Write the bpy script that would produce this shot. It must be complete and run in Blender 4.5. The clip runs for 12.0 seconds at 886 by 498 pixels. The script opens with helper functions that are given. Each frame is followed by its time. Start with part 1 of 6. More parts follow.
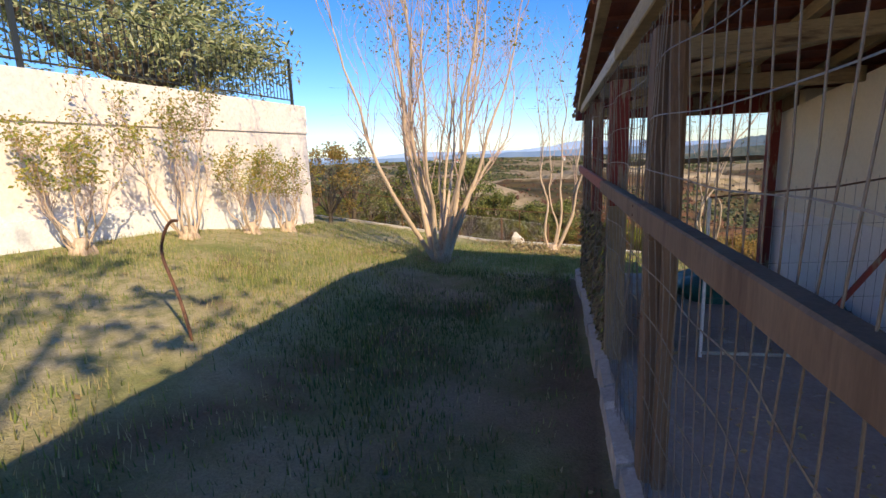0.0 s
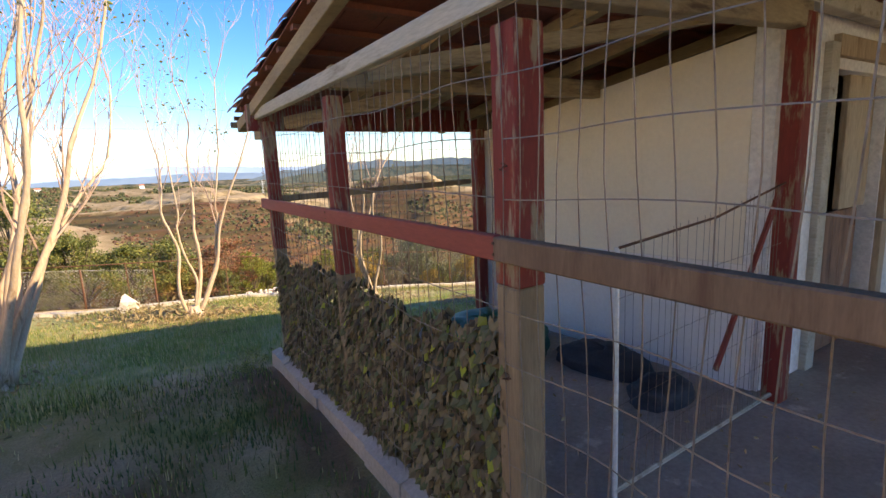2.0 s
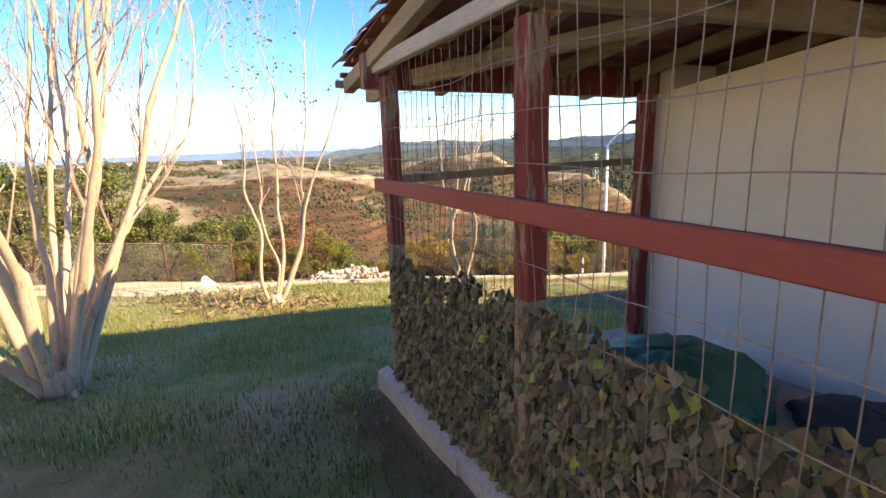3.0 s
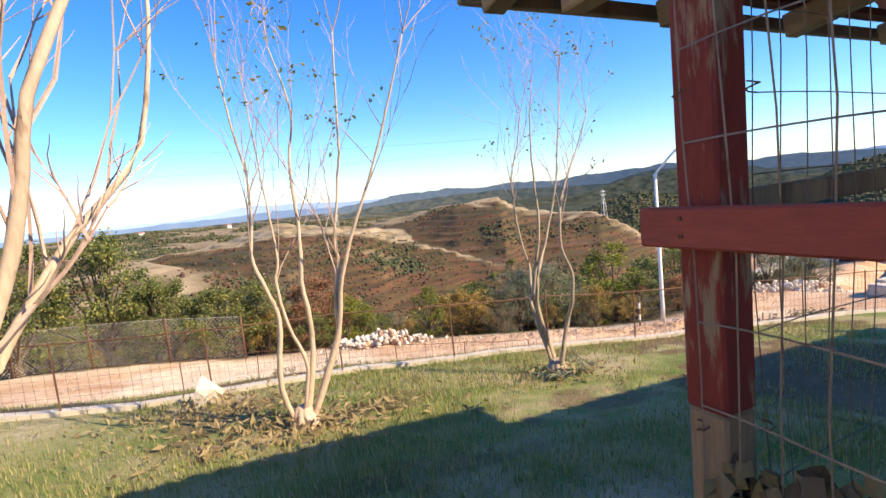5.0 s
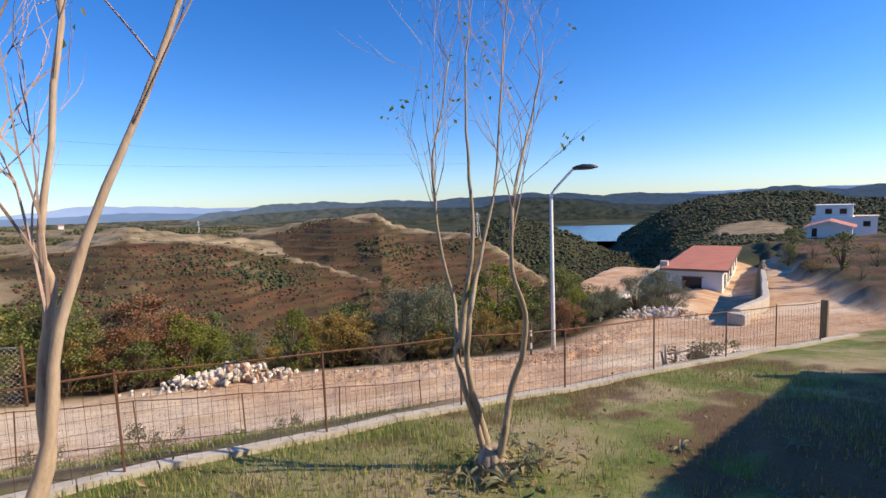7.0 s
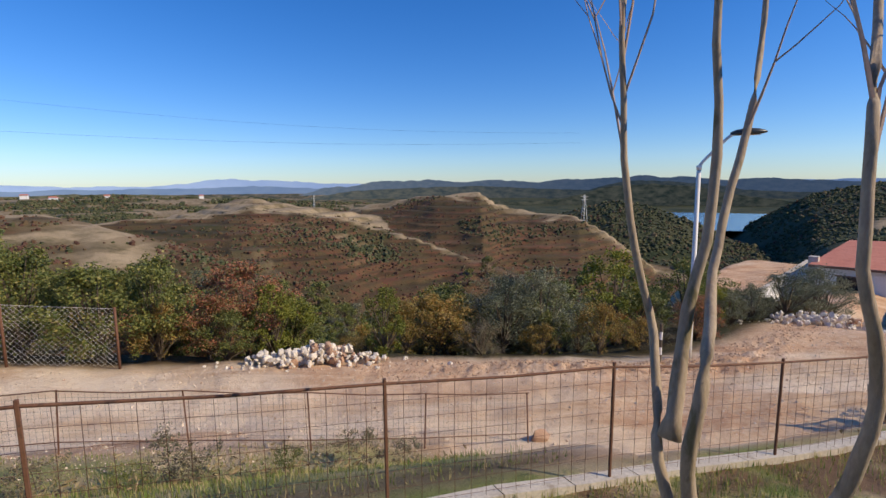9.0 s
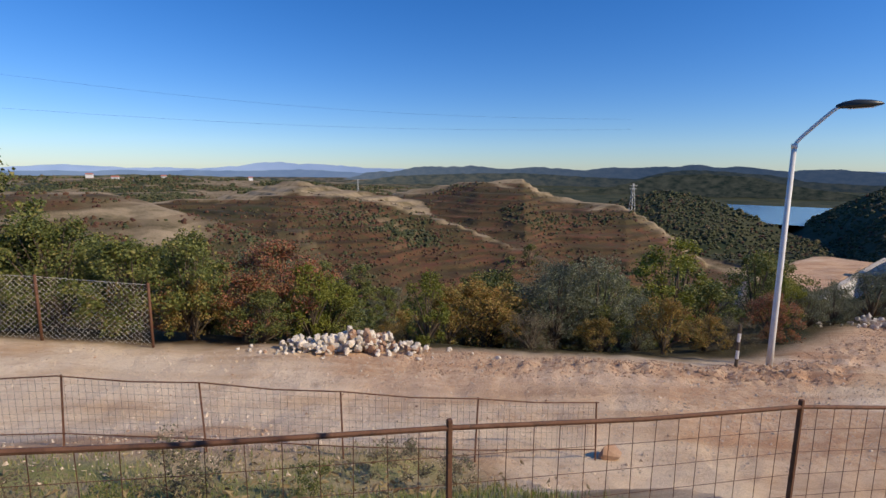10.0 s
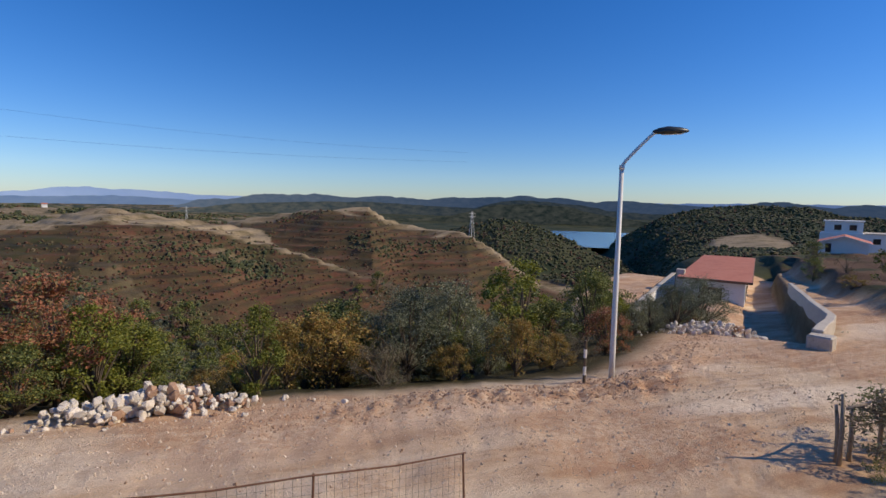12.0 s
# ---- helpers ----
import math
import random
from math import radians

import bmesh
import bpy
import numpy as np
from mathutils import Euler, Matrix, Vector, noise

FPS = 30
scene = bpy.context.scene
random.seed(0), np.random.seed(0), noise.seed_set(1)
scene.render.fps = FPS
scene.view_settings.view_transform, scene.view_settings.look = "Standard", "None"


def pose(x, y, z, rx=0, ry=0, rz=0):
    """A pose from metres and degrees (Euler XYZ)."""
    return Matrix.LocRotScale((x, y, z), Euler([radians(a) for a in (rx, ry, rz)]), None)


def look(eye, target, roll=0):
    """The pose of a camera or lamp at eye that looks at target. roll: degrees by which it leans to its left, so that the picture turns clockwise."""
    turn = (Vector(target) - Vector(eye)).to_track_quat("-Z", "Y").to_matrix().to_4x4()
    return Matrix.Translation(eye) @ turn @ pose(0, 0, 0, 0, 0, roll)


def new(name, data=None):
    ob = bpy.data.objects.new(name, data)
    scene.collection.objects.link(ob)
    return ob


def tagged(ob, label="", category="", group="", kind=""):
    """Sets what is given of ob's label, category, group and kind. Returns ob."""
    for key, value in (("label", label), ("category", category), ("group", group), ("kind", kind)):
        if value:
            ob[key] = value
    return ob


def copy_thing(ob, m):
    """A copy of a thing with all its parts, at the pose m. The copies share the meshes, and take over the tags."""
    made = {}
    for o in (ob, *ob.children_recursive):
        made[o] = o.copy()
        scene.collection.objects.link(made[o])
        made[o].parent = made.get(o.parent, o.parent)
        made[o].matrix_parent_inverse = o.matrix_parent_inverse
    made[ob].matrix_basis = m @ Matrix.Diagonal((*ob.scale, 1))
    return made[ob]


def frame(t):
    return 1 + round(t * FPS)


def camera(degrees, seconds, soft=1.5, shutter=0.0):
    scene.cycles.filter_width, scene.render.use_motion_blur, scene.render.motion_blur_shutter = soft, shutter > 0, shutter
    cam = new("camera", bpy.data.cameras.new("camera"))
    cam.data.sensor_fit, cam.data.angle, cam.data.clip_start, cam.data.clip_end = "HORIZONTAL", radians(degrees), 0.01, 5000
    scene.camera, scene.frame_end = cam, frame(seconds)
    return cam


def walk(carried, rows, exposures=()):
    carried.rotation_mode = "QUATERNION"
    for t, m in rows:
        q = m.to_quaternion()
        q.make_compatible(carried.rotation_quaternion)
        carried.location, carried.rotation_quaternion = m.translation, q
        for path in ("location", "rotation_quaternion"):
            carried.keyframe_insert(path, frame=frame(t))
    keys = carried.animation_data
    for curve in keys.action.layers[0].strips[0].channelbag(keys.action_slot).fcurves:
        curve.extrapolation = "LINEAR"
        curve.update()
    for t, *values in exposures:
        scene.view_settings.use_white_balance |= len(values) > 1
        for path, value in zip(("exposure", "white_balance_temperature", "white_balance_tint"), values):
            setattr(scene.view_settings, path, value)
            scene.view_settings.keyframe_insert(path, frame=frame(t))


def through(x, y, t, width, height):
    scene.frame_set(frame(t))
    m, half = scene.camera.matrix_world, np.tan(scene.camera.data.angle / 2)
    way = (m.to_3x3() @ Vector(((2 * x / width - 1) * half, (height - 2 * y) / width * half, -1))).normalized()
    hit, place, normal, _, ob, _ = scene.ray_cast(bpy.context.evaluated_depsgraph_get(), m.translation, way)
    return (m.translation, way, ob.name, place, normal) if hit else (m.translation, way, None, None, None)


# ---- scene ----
cam = camera(84.0, 12.0)
PATH = [
    (0, (0.056, -0.166, 1.606), (-0.384, 1.75, 1.227), -2.2),
    (0.5, (-0.226, 0.444, 1.551), (-0.205, 2.402, 1.144), -1.2),
    (1, (-0.478, 0.877, 1.626), (0.229, 2.707, 1.237), -0.3),
    (1.5, (-0.459, 1.439, 1.64), (0.505, 3.156, 1.288), -1.6),
    (2, (-0.531, 1.973, 1.622), (0.513, 3.645, 1.28), -2.5),
    (2.5, (-0.531, 2.609, 1.605), (0.328, 4.375, 1.229), -2.4),
    (3, (-0.57, 3.145, 1.59), (0.253, 4.921, 1.182), -1.7),
    (3.5, (-0.579, 3.725, 1.643), (0.091, 5.561, 1.219), -5.1),
    (3.7, (-0.542, 3.96, 1.554), (0.149, 5.8, 1.182), -6.8),
    (5.3, (-0.338, 5.708, 1.447), (0.553, 7.488, 1.253), -4.0),
    (5.5, (-0.25, 5.936, 1.416), (0.693, 7.691, 1.241), -2.9),
    (6, (-0.071, 6.481, 1.352), (0.87, 8.242, 1.234), -3.2),
    (6.5, (0.23, 6.959, 1.304), (1.449, 8.541, 1.195), -2.9),
    (7, (0.485, 7.405, 1.256), (1.729, 8.96, 1.075), -1.9),
    (7.2, (0.583, 7.606, 1.222), (1.802, 9.179, 1.019), -1.5),
    (8.8, (1.404, 8.962, 1.008), (2.336, 10.716, 0.772), -0.9),
    (9, (1.466, 9.109, 1.0), (2.362, 10.879, 0.747), -0.4),
    (9.5, (1.607, 9.597, 0.852), (2.522, 11.358, 0.599), 0.9),
    (10, (1.73, 10.112, 0.779), (2.473, 11.944, 0.471), 0.6),
    (10.5, (1.912, 10.491, 0.706), (2.657, 12.323, 0.41), 0.5),
    (11, (2.109, 10.761, 0.631), (2.943, 12.559, 0.368), 0.3),
    (11.5, (2.27, 10.964, 0.584), (3.196, 12.721, 0.348), 0.6),
    (12, (2.391, 11.15, 0.52), (3.665, 12.681, 0.335), 1.1),
]
EXPOSURES = ((0, 0.32, 7500), (1.0, 0.15, 8100), (1.5, 0.6, 8500), (3.0, 1.22, 8800), (3.7, 1.05, 8000), (5.3, 0.68, 7500), (6.5, 0.24, 7150), (7.0, 0.1, 7100), (9.0, -0.25, 6900), (10.5, -0.45, 6900), (12.0, -0.5, 6800))
walk(cam, [(t, look(eye, target, roll)) for t, eye, target, roll in PATH], [(t, stops, kelvin, 10) for t, stops, kelvin in EXPOSURES])

# ---- light ----
SUN_TO = Vector((0.589, -0.577, 0.565)).normalized()
world = bpy.data.worlds.new("sky")
scene.world = world
world.use_nodes = True
wn = world.node_tree.nodes
sky = wn.new("ShaderNodeTexSky")
sky.sky_type = "NISHITA"
sky.sun_disc = False
sky.sun_elevation = math.asin(SUN_TO.z)
sky.sun_rotation = math.atan2(SUN_TO.x, SUN_TO.y)
sky.air_density, sky.dust_density, sky.ozone_density, sky.altitude = 1.0, 0.15, 4.0, 0
wn["Background"].inputs["Strength"].default_value = 0.148
hue = wn.new("ShaderNodeHueSaturation")
hue.inputs["Saturation"].default_value = 1.32
world.node_tree.links.new(sky.outputs[0], hue.inputs["Color"])
tint = wn.new("ShaderNodeMix")
tint.data_type, tint.blend_type = "RGBA", "MULTIPLY"
tint.inputs[0].default_value, tint.inputs[7].default_value = 1.0, (0.755, 0.895, 1.24, 1)
world.node_tree.links.new(hue.outputs[0], tint.inputs[6])
world.node_tree.links.new(tint.outputs[2], wn["Background"].inputs["Color"])
sun = new("sun", bpy.data.lights.new("sun", "SUN"))
sun.data.energy, sun.data.angle, sun.data.color = 5.2, radians(0.5), (1.0, 0.86, 0.66)
sun.matrix_world = look(SUN_TO * 60, (0, 0, 0))


# ---- materials ----
def nodes_of(name):
    m = bpy.data.materials.new(name)
    m.use_nodes = True
    return m, m.node_tree.nodes, m.node_tree.links, m.node_tree.nodes["Principled BSDF"]


def noise_node(nt, ln, co, scale, detail=4.0, rough=0.6, stretch=None):
    if stretch:
        mp = nt.new("ShaderNodeMapping")
        mp.inputs["Scale"].default_value = stretch
        ln.new(co, mp.inputs[0])
        co = mp.outputs[0]
    n = nt.new("ShaderNodeTexNoise")
    n.inputs["Scale"].default_value, n.inputs["Detail"].default_value, n.inputs["Roughness"].default_value = scale, detail, rough
    ln.new(co, n.inputs["Vector"])
    return n.outputs["Fac"]


def ramp_node(nt, ln, fac, stops):
    r = nt.new("ShaderNodeValToRGB")
    while len(r.color_ramp.elements) < len(stops):
        r.color_ramp.elements.new(0.5)
    for e, (p, c) in zip(r.color_ramp.elements, stops):
        e.position, e.color = p, (*c, 1) if len(c) == 3 else c
    ln.new(fac, r.inputs[0])
    return r.outputs[0]


def mix_node(nt, ln, fac, a, b, how="MIX"):
    n = nt.new("ShaderNodeMix")
    n.data_type, n.blend_type = "RGBA", how
    for slot, v in ((0, fac), (6, a), (7, b)):
        if isinstance(v, (int, float)):
            n.inputs[slot].default_value = v
        elif isinstance(v, tuple):
            n.inputs[slot].default_value = (*v, 1)
        else:
            ln.new(v, n.inputs[slot])
    return n.outputs[2]


def surface(name, a, b, c=None, scale=6.0, fine=60.0, rough=0.8, bump=0.3, depth=0.01, metal=0.0, stretch=None, vary=0.0, island=0.0, cut=(0.55, 0.7), grain=0.8):
    """Two-tone grain at a coarse and a fine scale, patches of a third colour, relief, and an even shift from piece to piece."""
    m, nt, ln, p = nodes_of(name)
    co = nt.new("ShaderNodeTexCoord").outputs["Object"]
    big = noise_node(nt, ln, co, scale, 5, 0.6, stretch)
    small = noise_node(nt, ln, co, fine, 3, 0.7, stretch)
    col = mix_node(nt, ln, ramp_node(nt, ln, big, [(0.3, (0, 0, 0)), (0.7, (1, 1, 1))]), a, b)
    if c:
        third = noise_node(nt, ln, co, scale * 1.7 + 0.31, 6, 0.65, stretch)
        col = mix_node(nt, ln, ramp_node(nt, ln, third, [(cut[0], (0, 0, 0)), (cut[1], (1, 1, 1))]), col, c)
    tone = ramp_node(nt, ln, small, [(0.25, (0.72, 0.72, 0.72)), (0.75, (1.2, 1.2, 1.2))])
    col = mix_node(nt, ln, grain, col, tone, "MULTIPLY")
    if vary or island:
        src = nt.new("ShaderNodeNewGeometry").outputs["Random Per Island"] if island else nt.new("ShaderNodeObjectInfo").outputs["Random"]
        k = island or vary
        tint = ramp_node(nt, ln, src, [(0.0, (1 - k, 1 - k, 1 - k)), (1.0, (1 + k, 1 + k, 1 + k))])
        col = mix_node(nt, ln, 1.0, col, tint, "MULTIPLY")
    ln.new(col, p.inputs["Base Color"])
    p.inputs["Roughness"].default_value, p.inputs["Metallic"].default_value = rough, metal
    bp = nt.new("ShaderNodeBump")
    bp.inputs["Strength"].default_value, bp.inputs["Distance"].default_value = bump, depth
    ln.new(mix_node(nt, ln, 0.5, big, small), bp.inputs["Height"])
    ln.new(bp.outputs[0], p.inputs["Normal"])
    return m


def leaf_mat(name, stops, rough=0.6, through=0.35):
    """Leaves: each one takes its own colour from the ramp; light passes through them in part."""
    m, nt, ln, p = nodes_of(name)
    g = nt.new("ShaderNodeNewGeometry")
    col = ramp_node(nt, ln, g.outputs["Random Per Island"], stops)
    ob = nt.new("ShaderNodeObjectInfo").outputs["Random"]
    col = mix_node(nt, ln, 1.0, col, ramp_node(nt, ln, ob, [(0, (0.75, 0.78, 0.72)), (1, (1.2, 1.15, 1.05))]), "MULTIPLY")
    ln.new(col, p.inputs["Base Color"])
    p.inputs["Roughness"].default_value = rough
    tr = nt.new("ShaderNodeBsdfTranslucent")
    ln.new(col, tr.inputs[0])
    mx = nt.new("ShaderNodeMixShader")
    mx.inputs[0].default_value = through
    ln.new(p.outputs[0], mx.inputs[1])
    ln.new(tr.outputs[0], mx.inputs[2])
    ln.new(mx.outputs[0], nt["Material Output"].inputs[0])
    return m


def plain(name, col, rough=0.5, metal=0.0, glow=0.0):
    m, nt, ln, p = nodes_of(name)
    p.inputs["Base Color"].default_value = (*col, 1)
    p.inputs["Roughness"].default_value, p.inputs["Metallic"].default_value = rough, metal
    if glow:
        p.inputs["Emission Color"].default_value, p.inputs["Emission Strength"].default_value = (*col, 1), glow
    return m


def ground_mat():
    """The ground: lawn, bare earth (with the pen's shade painted in), earth road and scrub hills, by masks that the
    sheet carries.
    """
    m, nt, ln, p = nodes_of("ground_soil")
    co = nt.new("ShaderNodeTexCoord").outputs["Object"]

    def mask(key):
        n = nt.new("ShaderNodeAttribute")
        n.attribute_name = key
        return n.outputs["Fac"]
    n1, n2, n3 = noise_node(nt, ln, co, 0.9, 6), noise_node(nt, ln, co, 7.0, 5, 0.7), noise_node(nt, ln, co, 60.0, 3, 0.7)
    far1, far2 = noise_node(nt, ln, co, 0.035, 6, 0.62), noise_node(nt, ln, co, 0.35, 5, 0.7)
    lawn = ramp_node(nt, ln, n1, [(0.38, (0.44, 0.35, 0.21)), (0.46, (0.33, 0.30, 0.14)), (0.54, (0.21, 0.235, 0.075)), (0.64, (0.14, 0.19, 0.045))])
    lawn = mix_node(nt, ln, ramp_node(nt, ln, n2, [(0.55, (0, 0, 0)), (0.75, (1, 1, 1))]), lawn, (0.36, 0.26, 0.155))
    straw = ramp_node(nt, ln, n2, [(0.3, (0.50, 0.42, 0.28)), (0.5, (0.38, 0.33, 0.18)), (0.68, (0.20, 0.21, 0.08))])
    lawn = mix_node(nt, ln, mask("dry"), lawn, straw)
    road = ramp_node(nt, ln, n1, [(0.3, (0.44, 0.25, 0.14)), (0.5, (0.58, 0.38, 0.23)), (0.68, (0.72, 0.54, 0.37))])
    road = mix_node(nt, ln, ramp_node(nt, ln, n2, [(0.5, (0, 0, 0)), (0.72, (0.7, 0.7, 0.7))]), road, (0.46, 0.30, 0.19))
    turn = nt.new("ShaderNodeMapping")
    turn.inputs["Rotation"].default_value = (0, 0, 0.29)
    ln.new(co, turn.inputs[0])
    ruts = noise_node(nt, ln, turn.outputs[0], 1.3, 6, 0.65, (0.12, 1.0, 1.0))
    road = mix_node(nt, ln, ramp_node(nt, ln, ruts, [(0.42, (0, 0, 0)), (0.6, (0.8, 0.8, 0.8))]), road, (0.77, 0.60, 0.41))
    road = mix_node(nt, ln, ramp_node(nt, ln, ruts, [(0.3, (0.75, 0.75, 0.75)), (0.42, (0, 0, 0))]), road, (0.40, 0.235, 0.14))
    road = mix_node(nt, ln, mix_node(nt, ln, 1.0, mask("pale"), ramp_node(nt, ln, n2, [(0.35, (0.3, 0.3, 0.3)), (0.6, (0.95, 0.95, 0.95))]), "MULTIPLY"), road, (0.86, 0.71, 0.53))
    road = mix_node(nt, ln, mix_node(nt, ln, 1.0, mask("red"), ramp_node(nt, ln, n2, [(0.38, (0.15, 0.15, 0.15)), (0.62, (0.8, 0.8, 0.8))]), "MULTIPLY"), road, (0.50, 0.26, 0.14))
    hill = ramp_node(nt, ln, far1, [(0.36, (0.06, 0.06, 0.024)), (0.45, (0.115, 0.07, 0.036)), (0.54, (0.15, 0.062, 0.036)), (0.66, (0.21, 0.13, 0.07))])
    sep = nt.new("ShaderNodeSeparateXYZ")
    ln.new(co, sep.inputs[0])
    warp = nt.new("ShaderNodeMath")
    warp.operation = "MULTIPLY_ADD"
    ln.new(far1, warp.inputs[0])
    warp.inputs[1].default_value = 4.0
    ln.new(sep.outputs["Z"], warp.inputs[2])
    band = nt.new("ShaderNodeMath")
    band.operation = "MULTIPLY"
    band.inputs[1].default_value = 3.14
    ln.new(warp.outputs[0], band.inputs[0])
    wave = nt.new("ShaderNodeMath")
    wave.operation = "SINE"
    ln.new(band.outputs[0], wave.inputs[0])
    rows = ramp_node(nt, ln, wave.outputs[0], [(0.3, (0, 0, 0)), (0.75, (0.65, 0.65, 0.65))])
    mid = noise_node(nt, ln, co, 0.11, 6, 0.72)
    hill = mix_node(nt, ln, ramp_node(nt, ln, mid, [(0.44, (0, 0, 0)), (0.58, (0.65, 0.65, 0.65))]), hill, (0.085, 0.068, 0.03))
    hill = mix_node(nt, ln, rows, hill, (0.035, 0.03, 0.017))
    hill = mix_node(nt, ln, ramp_node(nt, ln, far2, [(0.45, (0, 0, 0)), (0.62, (0.85, 0.85, 0.85))]), hill, (0.092, 0.07, 0.034))
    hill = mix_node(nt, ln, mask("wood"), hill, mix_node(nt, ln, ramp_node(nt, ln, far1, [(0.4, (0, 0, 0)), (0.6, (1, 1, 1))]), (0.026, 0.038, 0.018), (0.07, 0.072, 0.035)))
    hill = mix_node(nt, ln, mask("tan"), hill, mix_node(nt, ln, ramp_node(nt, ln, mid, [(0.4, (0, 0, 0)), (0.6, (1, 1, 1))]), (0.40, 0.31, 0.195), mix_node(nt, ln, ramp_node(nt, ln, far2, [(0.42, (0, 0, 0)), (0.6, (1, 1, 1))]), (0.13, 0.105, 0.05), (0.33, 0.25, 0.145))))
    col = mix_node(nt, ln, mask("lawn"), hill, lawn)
    col = mix_node(nt, ln, mask("road"), col, road)
    # brown bare earth, kept dark so that it also paints shade beside the pen
    col = mix_node(nt, ln, mask("soil_shade"), col, mix_node(nt, ln, n2, (0.12, 0.068, 0.042), (0.22, 0.13, 0.082)))
    col = mix_node(nt, ln, 0.85, col, ramp_node(nt, ln, n3, [(0.25, (0.7, 0.7, 0.7)), (0.75, (1.25, 1.25, 1.25))]), "MULTIPLY")
    ln.new(col, p.inputs["Base Color"])
    p.inputs["Roughness"].default_value = 0.95
    p.inputs["Specular IOR Level"].default_value = 0.15
    bp = nt.new("ShaderNodeBump")
    bp.inputs["Strength"].default_value, bp.inputs["Distance"].default_value = 0.8, 0.06
    ln.new(mix_node(nt, ln, 0.4, n2, n3), bp.inputs["Height"])
    ln.new(bp.outputs[0], p.inputs["Normal"])
    return m


